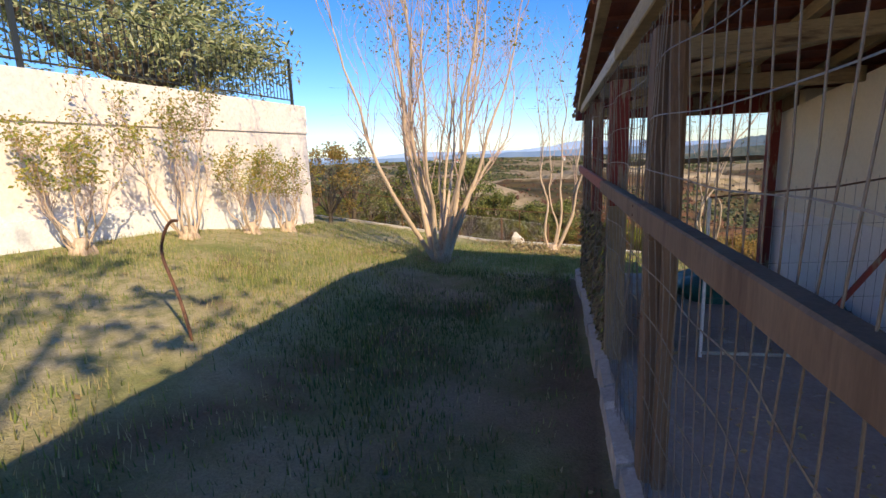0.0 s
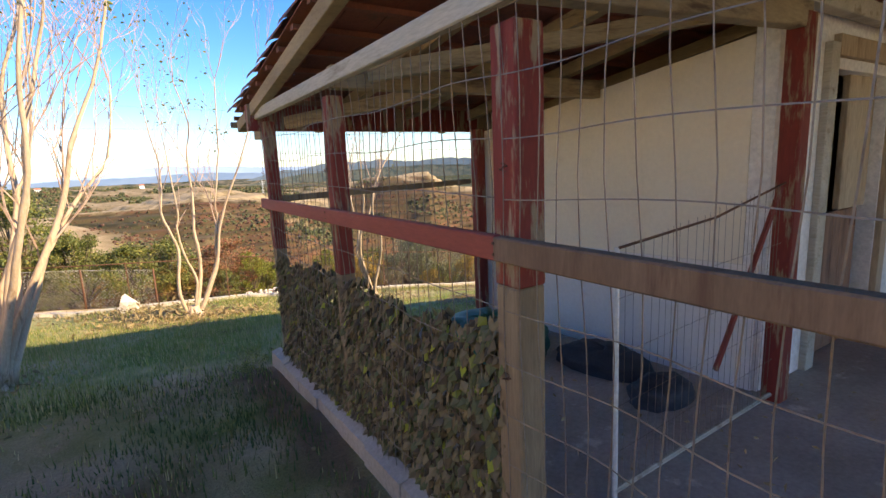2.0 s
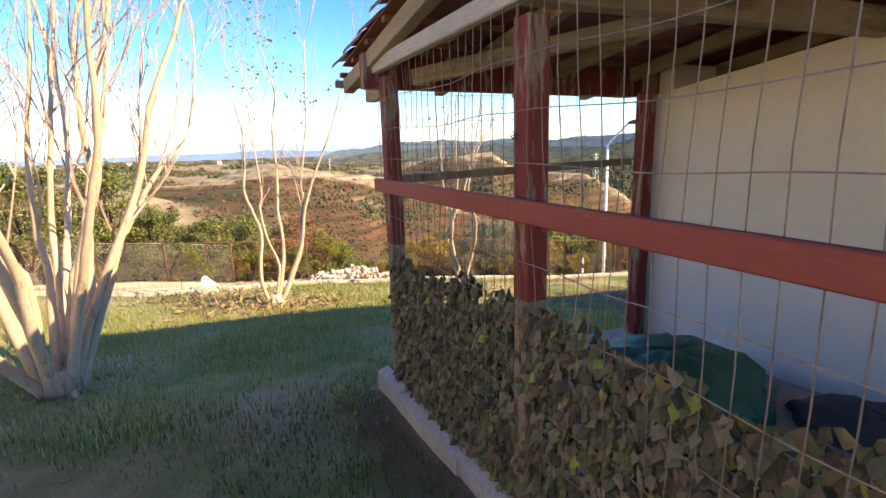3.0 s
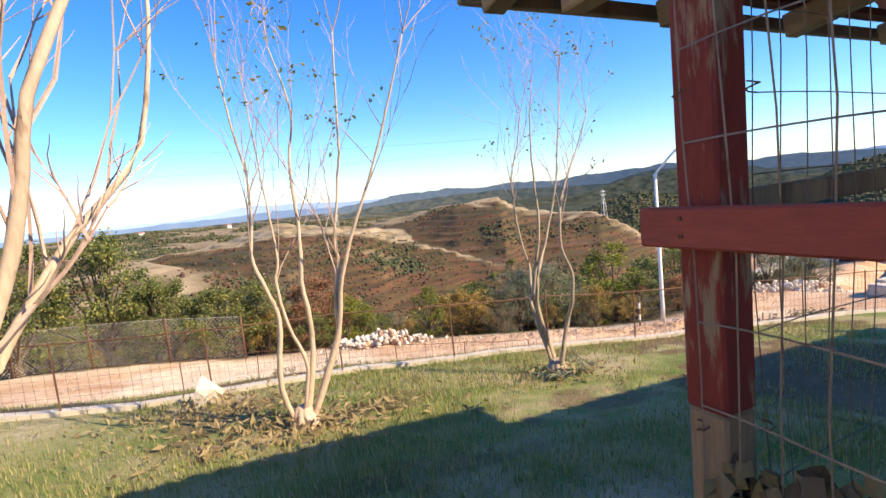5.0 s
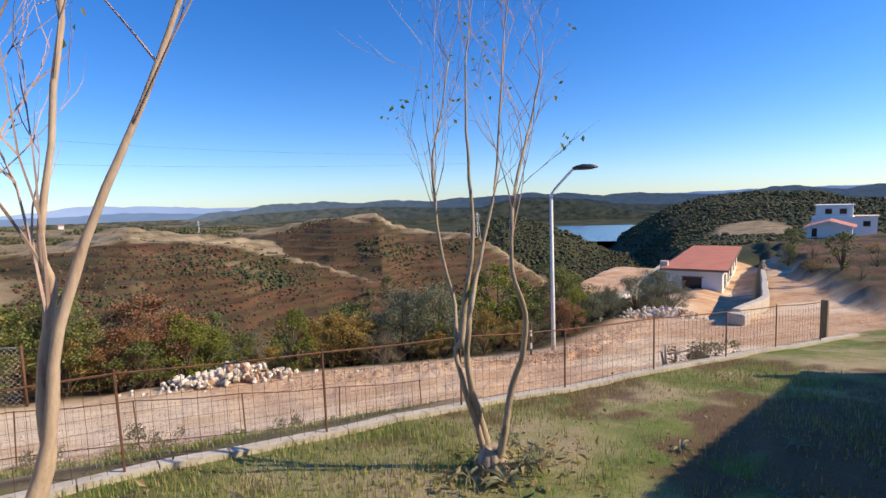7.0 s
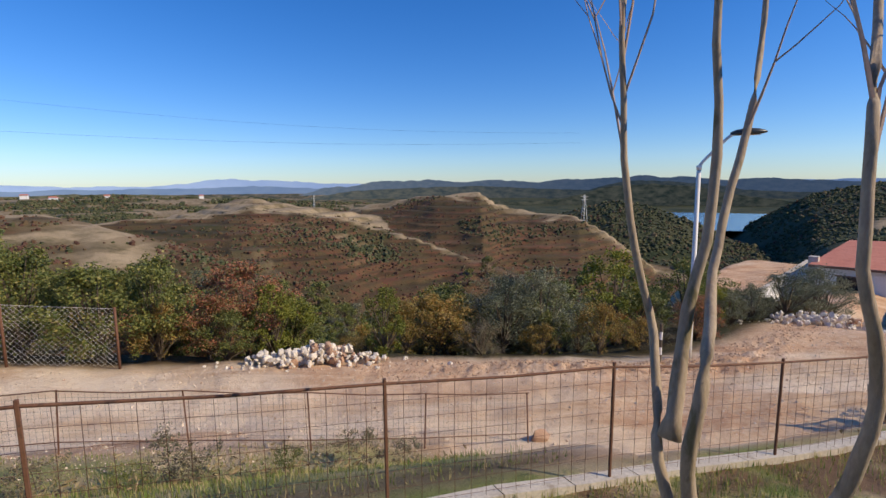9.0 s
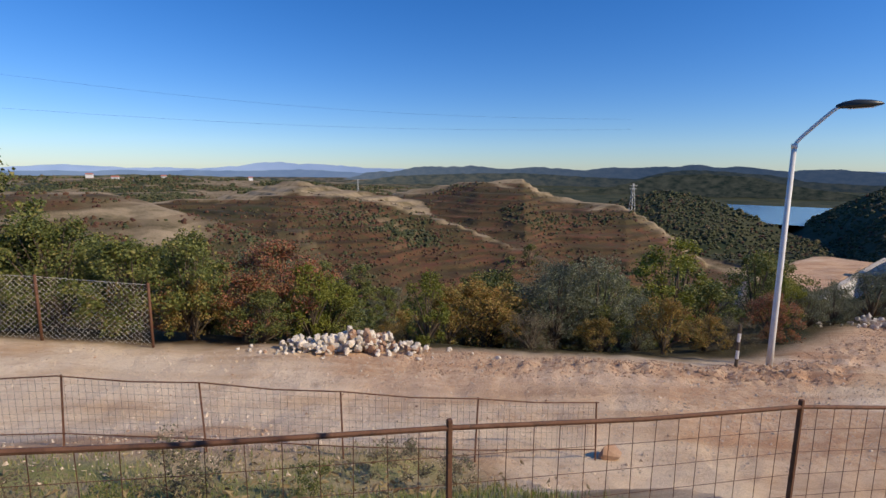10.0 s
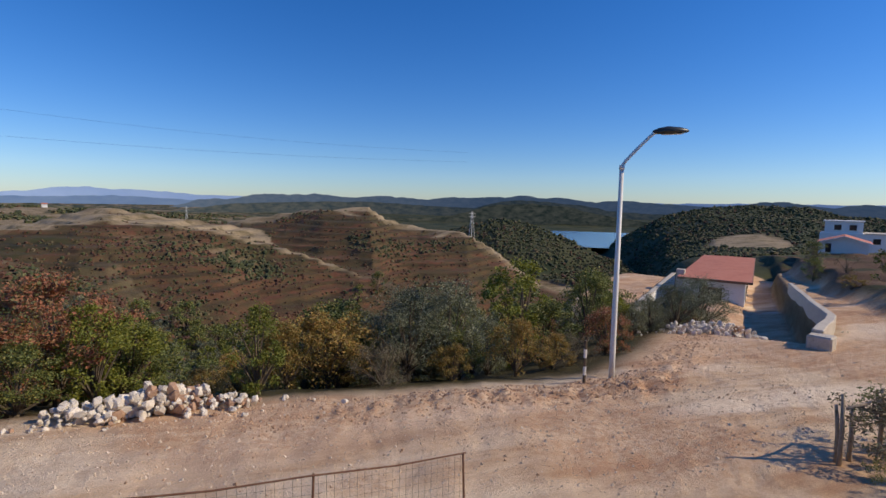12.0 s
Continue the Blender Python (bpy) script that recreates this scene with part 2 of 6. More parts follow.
M = {
    "ground": ground_mat(),
    "red_wood": surface("red_painted_wood", (0.19, 0.022, 0.016), (0.24, 0.032, 0.02), (0.30, 0.21, 0.13), 9, 90, 0.75, 0.35, 0.004, stretch=(1, 1, 0.18), cut=(0.53, 0.6)),
    "red_rail": surface("red_painted_rail", (0.27, 0.045, 0.03), (0.34, 0.07, 0.045), (0.36, 0.26, 0.18), 5, 90, 0.7, 0.3, 0.004, stretch=(1, 0.2, 1), cut=(0.66, 0.74)),
    "old_wood": surface("weathered_wood", (0.20, 0.135, 0.08), (0.36, 0.26, 0.16), (0.12, 0.075, 0.045), 6, 110, 0.85, 0.5, 0.005, stretch=(1, 1, 0.12)),
    "brown_wood": surface("dark_brown_timber", (0.15, 0.085, 0.05), (0.25, 0.155, 0.095), (0.10, 0.045, 0.03), 6, 110, 0.85, 0.5, 0.005, stretch=(1, 1, 0.15)),
    "beam_wood": surface("roof_timber", (0.27, 0.19, 0.105), (0.42, 0.32, 0.19), (0.12, 0.07, 0.04), 5, 90, 0.85, 0.4, 0.005, stretch=(0.2, 0.2, 1)),
    "grey_wood": surface("greyed_timber", (0.42, 0.38, 0.30), (0.56, 0.51, 0.42), (0.25, 0.2, 0.14), 6, 100, 0.85, 0.4, 0.004, stretch=(1, 0.15, 1)),
    "roof_red": surface("red_roofing", (0.28, 0.085, 0.05), (0.21, 0.06, 0.04), (0.13, 0.07, 0.05), 3, 50, 0.8, 0.3, 0.006),
    "cream": surface("cream_plaster", (0.83, 0.74, 0.59), (0.88, 0.80, 0.66), (0.76, 0.66, 0.52), 1.2, 35, 0.9, 0.25, 0.006, cut=(0.6, 0.8), grain=0.22),
    "lime": surface("limewashed_plaster", (0.80, 0.75, 0.71), (0.85, 0.80, 0.76), (0.64, 0.57, 0.52), 1.5, 35, 0.9, 0.35, 0.008, cut=(0.6, 0.78), grain=0.25),
    "concrete": surface("dusty_concrete", (0.31, 0.265, 0.225), (0.43, 0.375, 0.325), (0.64, 0.57, 0.49), 2.4, 40, 0.92, 0.35, 0.008, cut=(0.62, 0.72)),
    "kerb": surface("kerb_concrete", (0.50, 0.44, 0.36), (0.62, 0.56, 0.47), (0.36, 0.30, 0.23), 4, 50, 0.92, 0.5, 0.01),
    "wire": surface("rusty_wire", (0.20, 0.15, 0.115), (0.27, 0.22, 0.18), (0.14, 0.08, 0.05), 8, 60, 0.6, 0.1, 0.001, metal=0.4),
    "rust": surface("rusted_steel", (0.14, 0.06, 0.035), (0.20, 0.10, 0.06), (0.09, 0.05, 0.035), 12, 90, 0.8, 0.3, 0.002, metal=0.2),
    "bark": surface("smooth_pale_bark", (0.50, 0.36, 0.25), (0.62, 0.48, 0.35), (0.30, 0.20, 0.13), 7, 60, 0.8, 0.4, 0.005, stretch=(1, 1, 0.25), cut=(0.58, 0.7)),
    "bark_grey": surface("mossy_grey_bark", (0.35, 0.265, 0.185), (0.46, 0.365, 0.26), (0.21, 0.17, 0.085), 9, 70, 0.85, 0.6, 0.008, stretch=(1, 1, 0.3), cut=(0.55, 0.66)),
    "bark_dark": surface("rough_dark_bark", (0.10, 0.075, 0.05), (0.16, 0.12, 0.08), None, 8, 60, 0.9, 0.5, 0.01),
    "twig": surface("thin_twigs", (0.40, 0.27, 0.22), (0.52, 0.38, 0.30), None, 8, 60, 0.8, 0.1, 0.002),
    "wall_plaster": surface("sunlit_plaster_wall", (0.82, 0.72, 0.63), (0.86, 0.78, 0.70), (0.74, 0.56, 0.45), 0.5, 18, 0.9, 0.25, 0.01, cut=(0.6, 0.78)),
    "white_paint": surface("white_wash", (0.80, 0.78, 0.74), (0.84, 0.82, 0.79), (0.7, 0.66, 0.6), 1.2, 30, 0.85, 0.2, 0.006, cut=(0.66, 0.8)),
    "tile_red": surface("red_clay_roof", (0.55, 0.19, 0.12), (0.62, 0.25, 0.17), (0.45, 0.15, 0.1), 0.8, 12, 0.85, 0.3, 0.02),
    "stone_white": surface("white_limestone", (0.68, 0.60, 0.50), (0.78, 0.72, 0.62), (0.50, 0.33, 0.22), 3, 30, 0.9, 0.5, 0.02, vary=0.18, cut=(0.58, 0.72)),
    "stone_brown": surface("brown_rubble", (0.34, 0.20, 0.13), (0.46, 0.30, 0.2), None, 3, 30, 0.9, 0.5, 0.02, vary=0.2),
    "clod": surface("loose_earth", (0.36, 0.22, 0.14), (0.50, 0.34, 0.23), None, 3, 30, 0.95, 0.4, 0.01, island=0.15),
    "chips": surface("road_chippings", (0.55, 0.43, 0.32), (0.70, 0.58, 0.46), None, 3, 30, 0.95, 0.4, 0.01, island=0.2),
    "steel": surface("galvanised_pole", (0.70, 0.68, 0.63), (0.78, 0.76, 0.71), None, 3, 40, 0.5, 0.05, 0.001),
    "lamp_dark": plain("lamp_shell", (0.03, 0.035, 0.035), 0.4),
    "glass_dark": plain("window_glass", (0.02, 0.022, 0.025), 0.12),
    "tarp": surface("green_tarpaulin", (0.012, 0.10, 0.065), (0.02, 0.16, 0.10), (0.008, 0.06, 0.045), 4, 40, 0.5, 0.3, 0.02),
    "bag": surface("dark_sacking", (0.03, 0.03, 0.04), (0.06, 0.06, 0.075), None, 6, 50, 0.7, 0.4, 0.01),
    "door_wood": surface("brown_door_wood", (0.20, 0.10, 0.06), (0.30, 0.16, 0.10), (0.12, 0.06, 0.04), 5, 80, 0.7, 0.3, 0.004, stretch=(1, 1, 0.15)),
    "tan_wood": surface("tan_door_wood", (0.46, 0.34, 0.22), (0.54, 0.42, 0.28), (0.3, 0.2, 0.12), 5, 80, 0.7, 0.3, 0.004, stretch=(1, 1, 0.15)),
    "screen": leaf_mat("dry_screen_leaves", [(0.0, (0.05, 0.035, 0.02)), (0.3, (0.15, 0.10, 0.055)), (0.6, (0.30, 0.225, 0.125)), (0.8, (0.11, 0.115, 0.05)), (0.95, (0.14, 0.14, 0.055)), (1.0, (0.40, 0.42, 0.05))], 0.7, 0.25),
    # greener blades, also darkened to carry the pen's shadow in their colour
    "shaded_grass": leaf_mat("shaded_blades", [(0.0, (0.14, 0.13, 0.05)), (0.4, (0.08, 0.12, 0.03)), (1.0, (0.05, 0.10, 0.02))], 0.7, 0.3),
    "grass": leaf_mat("grass_blades", [(0.0, (0.46, 0.37, 0.21)), (0.35, (0.37, 0.34, 0.15)), (0.6, (0.23, 0.27, 0.07)), (1.0, (0.14, 0.21, 0.045))], 0.7, 0.3),
    "dry_leaf": leaf_mat("dry_weeds", [(0.0, (0.36, 0.26, 0.14)), (0.5, (0.46, 0.35, 0.20)), (1.0, (0.25, 0.17, 0.09))], 0.8, 0.25),
    "top_leaf": leaf_mat("yellowing_leaves", [(0.0, (0.42, 0.30, 0.06)), (0.5, (0.30, 0.30, 0.06)), (1.0, (0.16, 0.22, 0.05))], 0.6, 0.4),
    "oak": leaf_mat("green_leaves", [(0.0, (0.085, 0.11, 0.028)), (0.5, (0.16, 0.19, 0.05)), (0.8, (0.25, 0.26, 0.07)), (1.0, (0.36, 0.31, 0.10))], 0.55, 0.3),
    "olive": leaf_mat("grey_green_leaves", [(0.0, (0.10, 0.115, 0.065)), (0.5, (0.19, 0.205, 0.125)), (1.0, (0.33, 0.34, 0.23))], 0.55, 0.25),
    "amber": leaf_mat("amber_leaves", [(0.0, (0.30, 0.18, 0.055)), (0.5, (0.42, 0.28, 0.085)), (1.0, (0.26, 0.25, 0.07))], 0.6, 0.35),
    "russet": leaf_mat("russet_leaves", [(0.0, (0.32, 0.12, 0.07)), (0.4, (0.44, 0.18, 0.10)), (0.7, (0.26, 0.18, 0.09)), (1.0, (0.16, 0.17, 0.06))], 0.6, 0.35),
    "lime_leaf": leaf_mat("yellow_green_leaves", [(0.0, (0.180, 0.195, 0.030)), (0.5, (0.285, 0.285, 0.045)), (1.0, (0.150, 0.195, 0.038))], 0.6, 0.35),
    "grey_brush": leaf_mat("grey_brown_brush", [(0.0, (0.165, 0.128, 0.090)), (0.5, (0.240, 0.195, 0.135)), (1.0, (0.195, 0.210, 0.120))], 0.7, 0.25),
    "pine": leaf_mat("pine_needles", [(0.0, (0.10, 0.14, 0.06)), (0.5, (0.25, 0.29, 0.15)), (1.0, (0.46, 0.46, 0.28))], 0.6, 0.2),
    "scrub": leaf_mat("hill_scrub", [(0.0, (0.045, 0.054, 0.024)), (0.4, (0.072, 0.084, 0.034)), (0.75, (0.12, 0.12, 0.052)), (1.0, (0.18, 0.13, 0.075))], 0.9, 0.05),
    "heather": leaf_mat("brown_hill_scrub", [(0.0, (0.075, 0.036, 0.024)), (0.5, (0.115, 0.057, 0.036)), (0.8, (0.10, 0.072, 0.036)), (1.0, (0.065, 0.064, 0.028))], 0.9, 0.05),
}


def water_mat():
    m, nt, ln, p = nodes_of("lake_water")
    co = nt.new("ShaderNodeTexCoord").outputs["Object"]
    p.inputs["Base Color"].default_value = (0.10, 0.17, 0.24, 1)
    p.inputs["Roughness"].default_value = 0.18
    bp = nt.new("ShaderNodeBump")
    bp.inputs["Strength"].default_value, bp.inputs["Distance"].default_value = 0.4, 0.3
    ln.new(noise_node(nt, ln, co, 0.4, 4), bp.inputs["Height"])
    ln.new(bp.outputs[0], p.inputs["Normal"])
    return m


M["water"] = water_mat()


# ---- mesh tools ----
class Geo:
    def __init__(self):
        self.v, self.f = [], []

    def add(self, verts, faces):
        n = len(self.v)
        self.v += [tuple(p) for p in verts]
        self.f += [tuple(i + n for i in f) for f in faces]
        return self

    def box(self, x0, y0, z0, x1, y1, z1):
        v = [(x, y, z) for z in (z0, z1) for x, y in ((x0, y0), (x1, y0), (x1, y1), (x0, y1))]
        return self.add(v, [(3, 2, 1, 0), (4, 5, 6, 7), (0, 1, 5, 4), (1, 2, 6, 5), (2, 3, 7, 6), (3, 0, 4, 7)])

    def bar(self, a, b, w, h, up=(0, 0, 1)):
        """A squared timber from a to b, w wide and h high."""
        a, b = Vector(a), Vector(b)
        d = (b - a).normalized()
        s = d.cross(Vector(up)).normalized()
        u = s.cross(d)
        v = [p + s * (w / 2 * i) + u * (h / 2 * j) for p in (a, b) for i, j in ((-1, -1), (1, -1), (1, 1), (-1, 1))]
        return self.add(v, [(0, 1, 2, 3), (7, 6, 5, 4), (1, 0, 4, 5), (2, 1, 5, 6), (3, 2, 6, 7), (0, 3, 7, 4)])

    def tube(self, pts, radii, n=6, cap=True):
        pts = [Vector(p) for p in pts]
        rings = []
        ref = Vector((0.31, 0.22, 0.93))
        for i, p in enumerate(pts):
            d = (pts[min(i + 1, len(pts) - 1)] - pts[max(i - 1, 0)]).normalized()
            s = d.cross(ref)
            if s.length < 0.1:
                s = d.cross(Vector((1, 0, 0)))
            s.normalize()
            u = d.cross(s)
            r = radii[i] if isinstance(radii, (list, tuple)) else radii
            rings.append([p + s * (r * math.cos(2 * math.pi * k / n)) + u * (r * math.sin(2 * math.pi * k / n)) for k in range(n)])
        v = [p for ring in rings for p in ring]
        f = [(i * n + k, i * n + (k + 1) % n, (i + 1) * n + (k + 1) % n, (i + 1) * n + k) for i in range(len(pts) - 1) for k in range(n)]
        if cap:
            f += [tuple(range(n))[::-1], tuple((len(pts) - 1) * n + k for k in range(n))]
        return self.add(v, f)

    def leaf(self, p, size, rng, droop=0.0, narrow=0.6):
        """One leaf: two triangles folded along the midrib."""
        d = Vector((rng.gauss(0, 1), rng.gauss(0, 1), rng.gauss(0, 0.7) - droop)).normalized()
        s = d.cross(Vector((rng.gauss(0, 1), rng.gauss(0, 1), rng.gauss(0, 1)))).normalized()
        n = d.cross(s)
        p = Vector(p)
        m = p + d * size * 0.5
        return self.add([p, m + s * size * narrow * 0.5 + n * size * 0.12, p + d * size, m - s * size * narrow * 0.5 + n * size * 0.12], [(0, 1, 2), (0, 2, 3)])


def part(name, geo, material, parent=None, label="", smooth=False, bevel=0.0, kind=""):
    """Links a Geo as one mesh object, under a thing or a part."""
    me = bpy.data.meshes.new(name)
    me.from_pydata([tuple(p) for p in geo.v], [], geo.f)
    if bevel:
        bm = bmesh.new()
        bm.from_mesh(me)
        bmesh.ops.bevel(bm, geom=list(bm.edges), offset=bevel, segments=1, affect="EDGES", clamp_overlap=True)
        bm.to_mesh(me)
        bm.free()
    if smooth:
        me.polygons.foreach_set("use_smooth", [True] * len(me.polygons))
    me.materials.append(material)
    ob = new(name, me)
    if parent:
        ob.parent = parent
    return tagged(ob, label, kind=kind)


def thing(name, at, label, category, group="", kind="", turn=0.0):
    ob = new(name)
    ob.empty_display_size = 0.2
    ob.matrix_basis = pose(*at, 0, 0, turn)
    return tagged(ob, label, category, group, kind)


def spline(pts, per=4):
    """A smooth line through the points."""
    pts = [Vector(p) for p in pts]
    out = []
    for i in range(len(pts) - 1):
        p0, p1, p2, p3 = pts[max(i - 1, 0)], pts[i], pts[i + 1], pts[min(i + 2, len(pts) - 1)]
        for k in range(per):
            t = k / per
            out.append(0.5 * (2 * p1 + (p2 - p0) * t + (2 * p0 - 5 * p1 + 4 * p2 - p3) * t * t + (3 * p1 - p0 - 3 * p2 + p3) * t ** 3))
    return out + [pts[-1]]


# ---- the lie of the land ----
def hashed(ix, iy, seed):
    h = np.sin(ix * 127.1 + iy * 311.7 + seed * 74.7) * 43758.5453
    return h - np.floor(h)


def value_noise(x, y, seed=0):
    ix, iy = np.floor(x), np.floor(y)
    fx, fy = x - ix, y - iy
    fx, fy = fx * fx * (3 - 2 * fx), fy * fy * (3 - 2 * fy)
    a, b, c, d = hashed(ix, iy, seed), hashed(ix + 1, iy, seed), hashed(ix, iy + 1, seed), hashed(ix + 1, iy + 1, seed)
    return (a + (b - a) * fx) * (1 - fy) + (c + (d - c) * fx) * fy - 0.5


def rise(a, b, x):
    t = np.clip((x - a) / (b - a), 0, 1)
    return t * t * (3 - 2 * t)


def lawn_z(x, y):
    return 0.0 - 0.045 * (np.minimum(y, 6) - 6) - 0.11 * np.maximum(y - 6, 0) - np.where(x > 0, 0.1 * rise(4, 8, y), 0.03) * np.maximum(x, -4) + 0.13 * np.clip(-1.6 - x, 0, 5)


def wall_y(x):
    """The line of the wall that holds up the road beside the house."""
    return 15.5 + 0.15 * np.clip(x - 22.4, 0, 6.2) + 0.335 * np.clip(x - 28.6, 0, 40)


def road_z(x, y):
    dx, dy = x - 5, np.clip(y - 14.9, -6, 14)
    return -2.72 - 0.08 * 40 * np.tanh(dx / 40) - 0.09 * dy - 1.7 * rise(22.5, 29, x) * rise(0.1, 0.6, y - wall_y(x)) * (1 - 0.45 * rise(2.5, 5.5, y - wall_y(x))) + 0.10 * np.clip(5.6 - x, 0, 8) * (1 - rise(14.8, 17.5, y))


def fence_y(x):
    return 11.68 - 0.085 * x - 0.0035 * np.clip(x, 0, 30) ** 2


def edge_y(x):
    """The valley side of the earth road."""
    return 21.3 - 0.305 * np.clip(x, -30, 13) + 0.28 * np.clip(x - 13, 0, 60)


# ridges of the valley: front slope, back slope, cover, then knots of bearing, elevation and distance
FIELD_SPUR = (0.20, 0.30, "fields", ((-75, -3.0, 130), (-20, -2.8, 114), (-16, -2.13, 110), (-10.8, -2.2, 108), (-7, -3.1, 104), (-2, -4.8, 98), (1.5, -6.1, 92), (6.3, -8.5, 85), (10.2, -10.7, 78), (17, -16, 68)))
HEATH_HILL = (0.21, 0.25, "heath", ((-30, -4.0, 190), (-6.5, -2.9, 185), (-0.6, -2.5, 180), (5.5, -2.4, 176), (10.4, -2.64, 172), (15.4, -3.13, 166), (18.7, -4.3, 160), (22.8, -5.3, 152), (27.8, -7.3, 142), (31.6, -8.6, 134), (34.3, -9.7, 128), (42, -14, 118)))
SANDY_KNOLL = (0.12, 0.20, "knoll", ((-8, -3.6, 236), (1.2, -1.96, 232), (3.7, -1.2, 230), (5.9, -1.0, 230), (9.2, -1.56, 230), (15.9, -2.53, 225), (21, -4.0, 220)))
TERRACED_HILL = (0.19, 0.25, "terraces", ((12, -3.4, 262), (17.6, -1.92, 258), (21.7, -1.26, 255), (25.3, -0.8, 250), (30.3, -0.5, 246), (32.2, -1.7, 238), (35.5, -2.45, 230), (40.8, -3.2, 218), (44.1, -5.1, 205), (47.5, -7.6, 190), (53, -12, 180)))
WOODED_SPUR = (0.20, 0.25, "woods", ((35, -4.5, 330), (40.8, -2.6, 320), (44.7, -1.72, 315), (48.6, -2.09, 305), (52.4, -3.6, 290), (56.2, -5.35, 270), (58.7, -6.8, 250), (65, -10, 235)))
LAKE_WOODS = (0.07, 0.10, "woods", ((55, -6.0, 420), (59.1, -3.0, 400), (62.5, -1.1, 390), (66.2, -0.1, 385), (70.2, 0.1, 390), (74.9, 0.0, 400), (77, -0.6, 410), (81.4, -0.95, 420), (110, -1.0, 420)))
WOODED_PLAIN = (0.05, 0.10, "woods", ((-75, -0.9, 560), (-16, -0.75, 560), (-6, -0.65, 560), (4, -1.15, 560), (10, -1.5, 540), (17, -1.8, 520), (24, -2.6, 500), (33, -4.5, 500)))
RIDGES = (FIELD_SPUR, HEATH_HILL, SANDY_KNOLL, TERRACED_HILL, WOODED_SPUR, LAKE_WOODS, WOODED_PLAIN)
FLOOR_Z = -28.0


def land(x, y):
    """Height and masks of the ground."""
    x, y = np.asarray(x, float), np.asarray(y, float)
    yf, ye = fence_y(x), edge_y(x)
    lz = lawn_z(x, y) + 0.05 * value_noise(x * 0.9, y * 0.9, 3) + 0.025 * value_noise(x * 3, y * 3, 4)
    rz = road_z(x, y) + 0.16 * value_noise(x * 0.35, y * 0.35, 5) + 0.07 * value_noise(x * 1.6, y * 1.6, 6) + 0.04 * value_noise(x * 5, y * 5, 7)
    berm = np.exp(-((y - ye + 0.9) / 0.7) ** 2) * rise(4.5, 8, x) * (1 - rise(17, 21, x)) + 0.8 * np.exp(-((x - 12.7) ** 2 + (y - 17.1) ** 2) / 0.5)
    rz = rz + berm * (0.04 + 0.14 * np.abs(value_noise(x * 2.6, y * 2.6, 56)) + 0.14 * value_noise(x * 7, y * 7, 57))
    down = rise(0.25, np.where(x > 4.4, 1.7, 3.3), y - yf)
    z = lz * (1 - down) + rz * down
    r = np.hypot(x, y)
    bearing = np.degrees(np.arctan2(x, y))
    base = FLOOR_Z - 7 * rise(250, 420, r)
    lift = np.zeros_like(r)
    best = np.full_like(r, -1e3)
    cover = {k: np.zeros_like(r) for k in ("fields", "heath", "knoll", "terraces", "woods")}
    crest, upper = np.zeros_like(r), np.zeros_like(r)
    for front, back, kind, knots in RIDGES:
        at = [k[0] for k in knots]
        far = np.interp(bearing, at, [k[2] for k in knots]) + 5 * value_noise(bearing * 0.35, bearing * 0, 60 + len(kind))
        top = 0.6 + far * np.tan(np.radians(np.interp(bearing, at, [k[1] for k in knots]))) - 60 * (rise(0, 8, at[0] - bearing) + rise(0, 8, bearing - at[-1]))
        off = r - far
        body = top - np.where(off < 0, front, back) * (np.sqrt(off * off + 25) - 5)
        lift += np.maximum(body - base, 0) ** 7
        won = body > best
        best = np.maximum(best, body)
        for k in cover:
            cover[k] = np.where(won, float(k == kind), cover[k])
        crest = np.where(won, np.exp(-(off / 4.5) ** 2), crest)
        upper = np.where(won, rise(-34, 0, off), upper)
    lift = lift ** (1 / 7)
    rough = rise(40, 140, r) * (1 - 0.6 * crest)
    hz = base + lift + (2.6 * value_noise(x * 0.022, y * 0.022, 8) + 1.8 * value_noise(x * 0.05, y * 0.05, 9) + 0.8 * value_noise(x * 0.13, y * 0.13, 10)) * rough
    step = np.where(cover["heath"] > 0, 1.2, 1.9)
    hz = hz + 0.8 * (np.floor(hz / step) * step + step * rise(0.6, 1.0, hz / step - np.floor(hz / step)) - hz) * rise(98, 128, r) * (1 - rise(280, 340, r)) * (1 - cover["woods"] - cover["fields"])
    drop = rise(0.0, 58, y - ye) ** 0.8
    drop = drop * (1 - rise(57, 64, bearing) * (1 - rise(110, 200, r)))
    flat = rz * (1 - rise(90, 240, r)) + hz * rise(90, 240, r)
    z = np.where(y > yf, np.where(y > ye, (z * (1 - drop) + np.minimum(hz, 40) * drop), z), z)
    side = rise(58, 66, bearing) * rise(40, 60, r)
    z = z * (1 - side) + flat * side
    # a raised bed of red earth by the house, and the cut bank along the far road
    along, over = (x - 37.0) * 0.949 + (y - 30.0) * 0.316, (y - 30.0) * 0.949 - (x - 37.0) * 0.316
    bed = rise(-3, 3, along) * (1 - rise(20, 24, along)) * rise(0.0, 0.4, over) * (1 - rise(5, 9, over))
    z = z * (1 - bed) + (-7.1 + 0.25 * value_noise(x * 0.6, y * 0.6, 52)) * bed
    cut = rise(0.0, 1.8, 12.6 + 0.405 * (x - 28) - y + 1.2 * value_noise(x * 0.3, y * 0.3, 53)) * rise(25, 33, x) * (1 - rise(90, 140, r))
    z = z + (0.9 + 0.6 * rise(40, 60, x)) * cut + 0.6 * cut * value_noise(x * 0.5, y * 0.5, 54)
    behind = 1 - rise(-30, -12, y)
    z = z * (1 - behind) + 0.5 * behind
